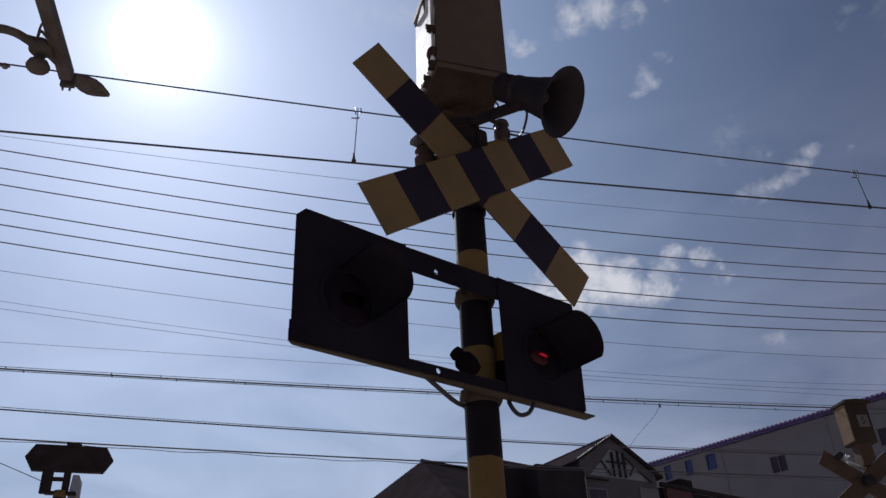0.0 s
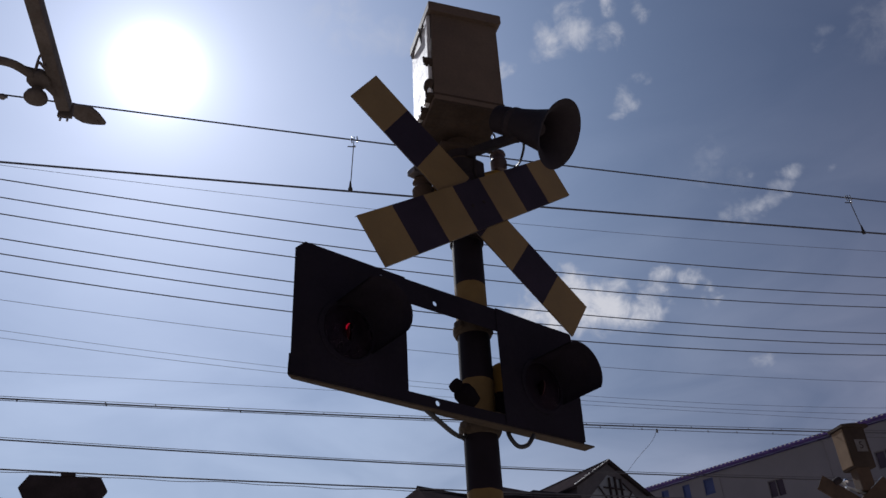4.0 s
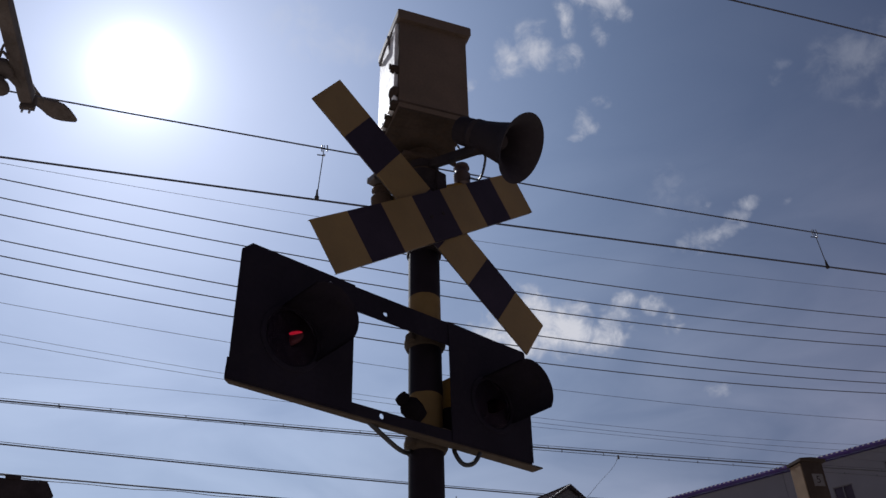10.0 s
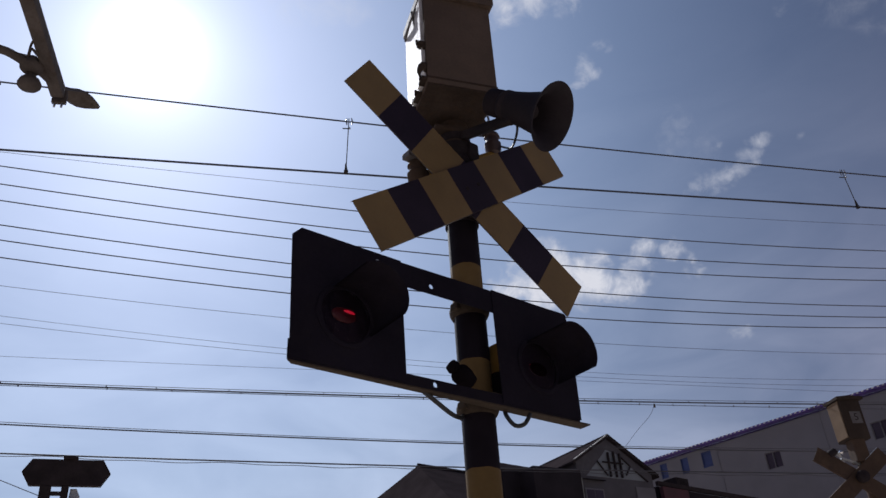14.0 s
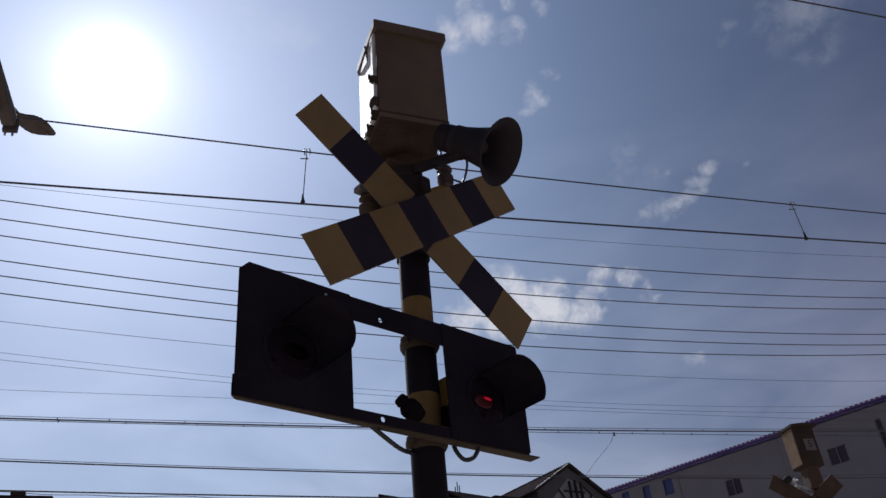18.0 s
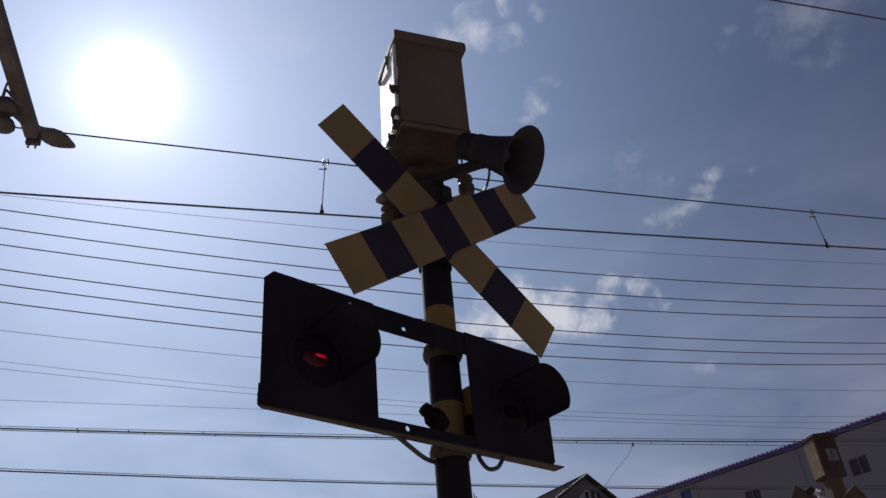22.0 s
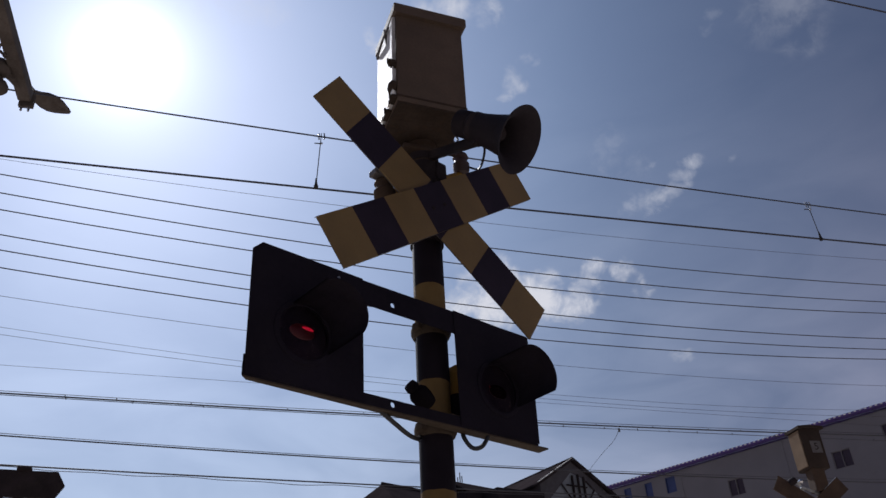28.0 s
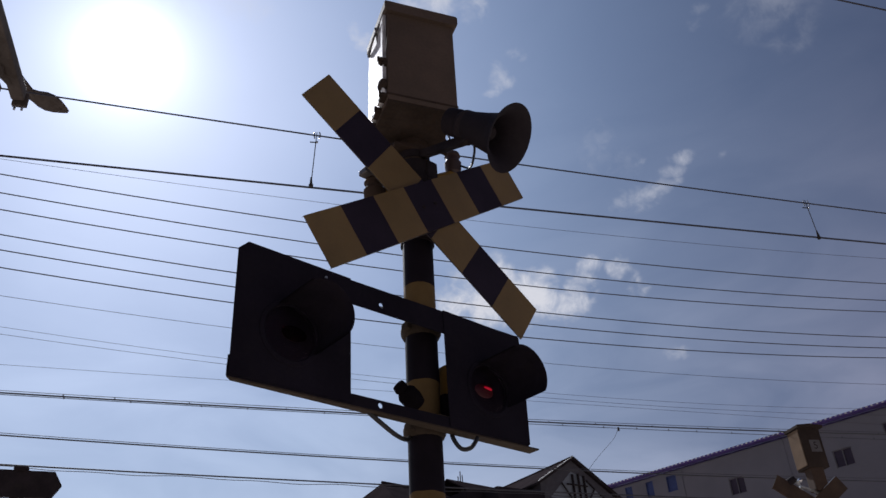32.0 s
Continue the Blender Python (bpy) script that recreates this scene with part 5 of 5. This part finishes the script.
# ---- clouds ----
def cloud_material(name, seed, amount, lobes, size, gain=0.8):
    """Vapour: soft lobes torn by even-grained noise at two scales; thin edges let the sky through."""
    m = bpy.data.materials.new(name)
    m.use_nodes = True
    nt = m.node_tree
    nt.nodes.clear()
    N, link = nt.nodes.new, nt.links.new
    grain = 2.3 * max(1.0, 260.0 / size[0]) ** 0.75
    out, mix, tr, em = N("ShaderNodeOutputMaterial"), N("ShaderNodeMixShader"), N("ShaderNodeBsdfTransparent"), N("ShaderNodeEmission")
    tc = N("ShaderNodeTexCoord")

    def math_node(op, a, b, c=None):
        n = N("ShaderNodeMath")
        n.operation = op
        for i, v in enumerate((a, b, c)):
            if v is None:
                continue
            if isinstance(v, (int, float)):
                n.inputs[i].default_value = v
            else:
                link(v, n.inputs[i])
        return n.outputs[0]

    # true-size coordinates, one unit to a hundred metres, bent a little by a broad swirl
    off = N("ShaderNodeMapping")
    off.inputs["Location"].default_value = (seed * 7.31, seed * 3.7, seed)
    off.inputs["Scale"].default_value = (size[0] / 200, size[1] / 200, 0)
    link(tc.outputs["Object"], off.inputs["Vector"])
    swirl = N("ShaderNodeTexNoise")
    swirl.inputs["Scale"].default_value, swirl.inputs["Detail"].default_value = 1.6, 3
    link(off.outputs[0], swirl.inputs["Vector"])
    bend = N("ShaderNodeVectorMath")
    bend.operation = "MULTIPLY_ADD"
    bend.inputs[1].default_value, bend.inputs[2].default_value = (0.34, 0.34, 0), (-0.17, -0.17, 0)
    link(swirl.outputs["Color"], bend.inputs[0])
    moved = N("ShaderNodeVectorMath")
    moved.operation = "ADD"
    link(tc.outputs["Object"], moved.inputs[0])
    link(bend.outputs[0], moved.inputs[1])
    total = None
    for x, y, rx, ry, weight in lobes:
        mp = N("ShaderNodeMapping")
        mp.inputs["Location"].default_value = (-x / rx, -y / ry, 0)
        mp.inputs["Scale"].default_value = (1 / rx, 1 / ry, 0)
        link(moved.outputs[0], mp.inputs["Vector"])
        ln = N("ShaderNodeVectorMath")
        ln.operation = "LENGTH"
        link(mp.outputs[0], ln.inputs[0])
        fall = N("ShaderNodeMapRange")
        fall.interpolation_type = "SMOOTHSTEP"
        fall.inputs[1].default_value, fall.inputs[2].default_value = 0.0, 1.75
        fall.inputs[3].default_value, fall.inputs[4].default_value = weight, 0.0
        link(ln.outputs["Value"], fall.inputs[0])
        total = fall.outputs[0] if total is None else math_node("MAXIMUM", total, fall.outputs[0])
    ns = N("ShaderNodeTexNoise")
    ns.inputs["Scale"].default_value, ns.inputs["Detail"].default_value, ns.inputs["Roughness"].default_value = grain, 9, 0.62
    ns.inputs["Distortion"].default_value = 0.35
    link(off.outputs[0], ns.inputs["Vector"])
    puff = N("ShaderNodeTexVoronoi")
    puff.feature = "SMOOTH_F1"
    puff.inputs["Scale"].default_value, puff.inputs["Smoothness"].default_value = 1.8 * grain, 0.6
    warp = N("ShaderNodeVectorMath")
    warp.operation = "MULTIPLY_ADD"
    warp.inputs[1].default_value = (0.35, 0.35, 0)
    link(ns.outputs["Color"], warp.inputs[0])
    link(off.outputs[0], warp.inputs[2])
    link(warp.outputs[0], puff.inputs["Vector"])
    v = math_node("MULTIPLY_ADD", ns.outputs["Fac"], 2.7, -1.22)
    v = math_node("ADD", v, math_node("MULTIPLY_ADD", puff.outputs["Distance"], -0.35, 0.04))
    v = math_node("ADD", v, total)
    edge = N("ShaderNodeMapRange")
    edge.interpolation_type = "SMOOTHSTEP"
    edge.inputs[1].default_value, edge.inputs[2].default_value = 0.05, 0.3
    link(total, edge.inputs[0])
    al = N("ShaderNodeMapRange")
    al.interpolation_type = "SMOOTHSTEP"
    al.inputs[1].default_value, al.inputs[2].default_value = 0.05, 1.55
    al.inputs[3].default_value, al.inputs[4].default_value = 0.0, amount
    link(v, al.inputs[0])
    alpha = math_node("MULTIPLY", al.outputs[0], edge.outputs[0])
    # The sheet glows by itself in place of sunlight on the cloud.
    em.inputs["Color"].default_value = (1.0, 0.965, 0.95, 1)
    em.inputs["Strength"].default_value = gain
    link(alpha, mix.inputs[0])
    link(tr.outputs[0], mix.inputs[1])
    link(em.outputs[0], mix.inputs[2])
    link(mix.outputs[0], out.inputs[0])
    return m


DRIFT = Vector((-5.28, -1.76, 0.0))


def cloud(x, y, w, h, seed, amount, label, lobes, drift=DRIFT):
    """A thin cloud far up: a shallow curved sheet of vapour that faces down the line of sight from the ground."""
    bm = bmesh.new()
    n = 10
    g = [[bm.verts.new((i / n * 2 - 1, j / n * 2 - 1, 0.10 * (1 - (i / n * 2 - 1) ** 2) * (1 - (j / n * 2 - 1) ** 2))) for i in range(n + 1)] for j in range(n + 1)]
    for j in range(n):
        for i in range(n):
            bm.faces.new((g[j][i], g[j][i + 1], g[j + 1][i + 1], g[j + 1][i]))
    ob = part("cloud", bm, cloud_material("cloud vapour", seed, amount, lobes, (w, h)), None, smooth=True)
    tagged(ob, label, "cloud", "clouds")
    c = Vector((x, y, 800.0))
    ob.scale = (w / 2, h / 2, w / 2)
    CLOUDS.append((ob, look(c, c * 2, -3), drift))


cloud(414, 1508, 536, 280, 1, 1.0, "bright ragged white cumulus cloud", ((-0.70, -0.19, 0.20, 0.28, 1.05), (-0.50, -0.09, 0.23, 0.37, 1.30), (-0.32, 0.09, 0.19, 0.38, 1.30), (-0.11, -0.10, 0.26, 0.35, 1.35), (0.11, -0.23, 0.19, 0.28, 1.0), (0.31, 0.02, 0.13, 0.24, 0.62), (0.45, 0.23, 0.13, 0.15, 0.75), (0.59, 0.14, 0.12, 0.14, 0.52), (0.71, -0.04, 0.07, 0.23, 0.45),), Vector((-3.4, -1.5, 0)))
cloud(230, 758, 203, 172, 3, 0.80, "wispy white cumulus cloud high up", ((-0.29, -0.05, 0.18, 0.27, 0.90), (0.02, 0.03, 0.31, 0.36, 0.95), (-0.37, -0.30, 0.23, 0.14, 0.70), (0.48, -0.21, 0.15, 0.20, 0.60),))
cloud(281, 666, 190, 161, 9, 0.85, "wispy white cloud overhead", ((0.25, 0.00, 0.29, 0.44, 1.00), (0.10, -0.50, 0.15, 0.27, 0.70), (-0.31, -0.27, 0.12, 0.31, 0.70), (-0.12, 0.00, 0.14, 0.15, 0.50), (0.50, -0.42, 0.12, 0.13, 0.45),))
cloud(134, 822, 72, 64, 4, 0.55, "tiny white cloud puff", ((-0.18, 0.15, 0.27, 0.50, 0.90), (0.18, -0.10, 0.49, 0.35, 0.90),))
cloud(330, 884, 137, 137, 5, 0.50, "small torn white cloud", ((-0.12, -0.12, 0.21, 0.29, 0.75), (0.00, -0.28, 0.21, 0.14, 0.72), (-0.31, -0.38, 0.17, 0.10, 0.50), (0.23, 0.31, 0.23, 0.11, 0.40), (0.45, 0.19, 0.12, 0.11, 0.35),))
cloud(645, 1113, 231, 147, 6, 0.55, "small streaky white cloud", ((-0.35, -0.33, 0.24, 0.17, 0.85), (-0.15, -0.07, 0.18, 0.17, 0.70), (0.04, 0.17, 0.16, 0.16, 0.75), (0.49, -0.01, 0.14, 0.14, 0.30), (-0.51, 0.31, 0.11, 0.11, 0.30),))
cloud(577, 800, 97, 97, 7, 0.12, "faint white cloud wisp in the blue", ((0.22, 0.29, 0.25, 0.16, 0.90), (-0.05, -0.07, 0.25, 0.18, 0.70),))
cloud(854, 1874, 138, 86, 8, 0.34, "tiny low white cloud puff", ((0.00, 0.00, 0.40, 0.36, 1.00),))
cloud(519, 1072, 119, 119, 12, 0.12, "faint low cloud shred", ((-0.33, 0.17, 0.50, 0.67, 0.70), (0.33, -0.33, 0.50, 0.50, 0.50),))
cloud(-32, 754, 212, 121, 10, 0.30, "faint pale cloud wisp beside the sun", ((0.00, 0.04, 0.64, 0.38, 0.90), (-0.50, 0.44, 0.43, 0.50, 0.60),))
cloud(688, 768, 254, 186, 11, 0.18, "broad thin cloud veil high up", ((-0.13, 0.09, 0.40, 0.45, 0.80), (0.33, 0.18, 0.47, 0.36, 0.80), (-0.07, -0.36, 0.27, 0.36, 0.40),))
cloud(603, 1202, 125, 83, 13, 0.30, "faint low cloud shred beside a wire", ((-0.17, 0.00, 0.67, 0.50, 0.80),))
cloud(307, 1461, 161, 161, 14, 0.62, "thin white cloud shred", ((0.14, 0.14, 0.57, 0.51, 0.70), (-0.36, -0.29, 0.43, 0.29, 0.50),))

motions()
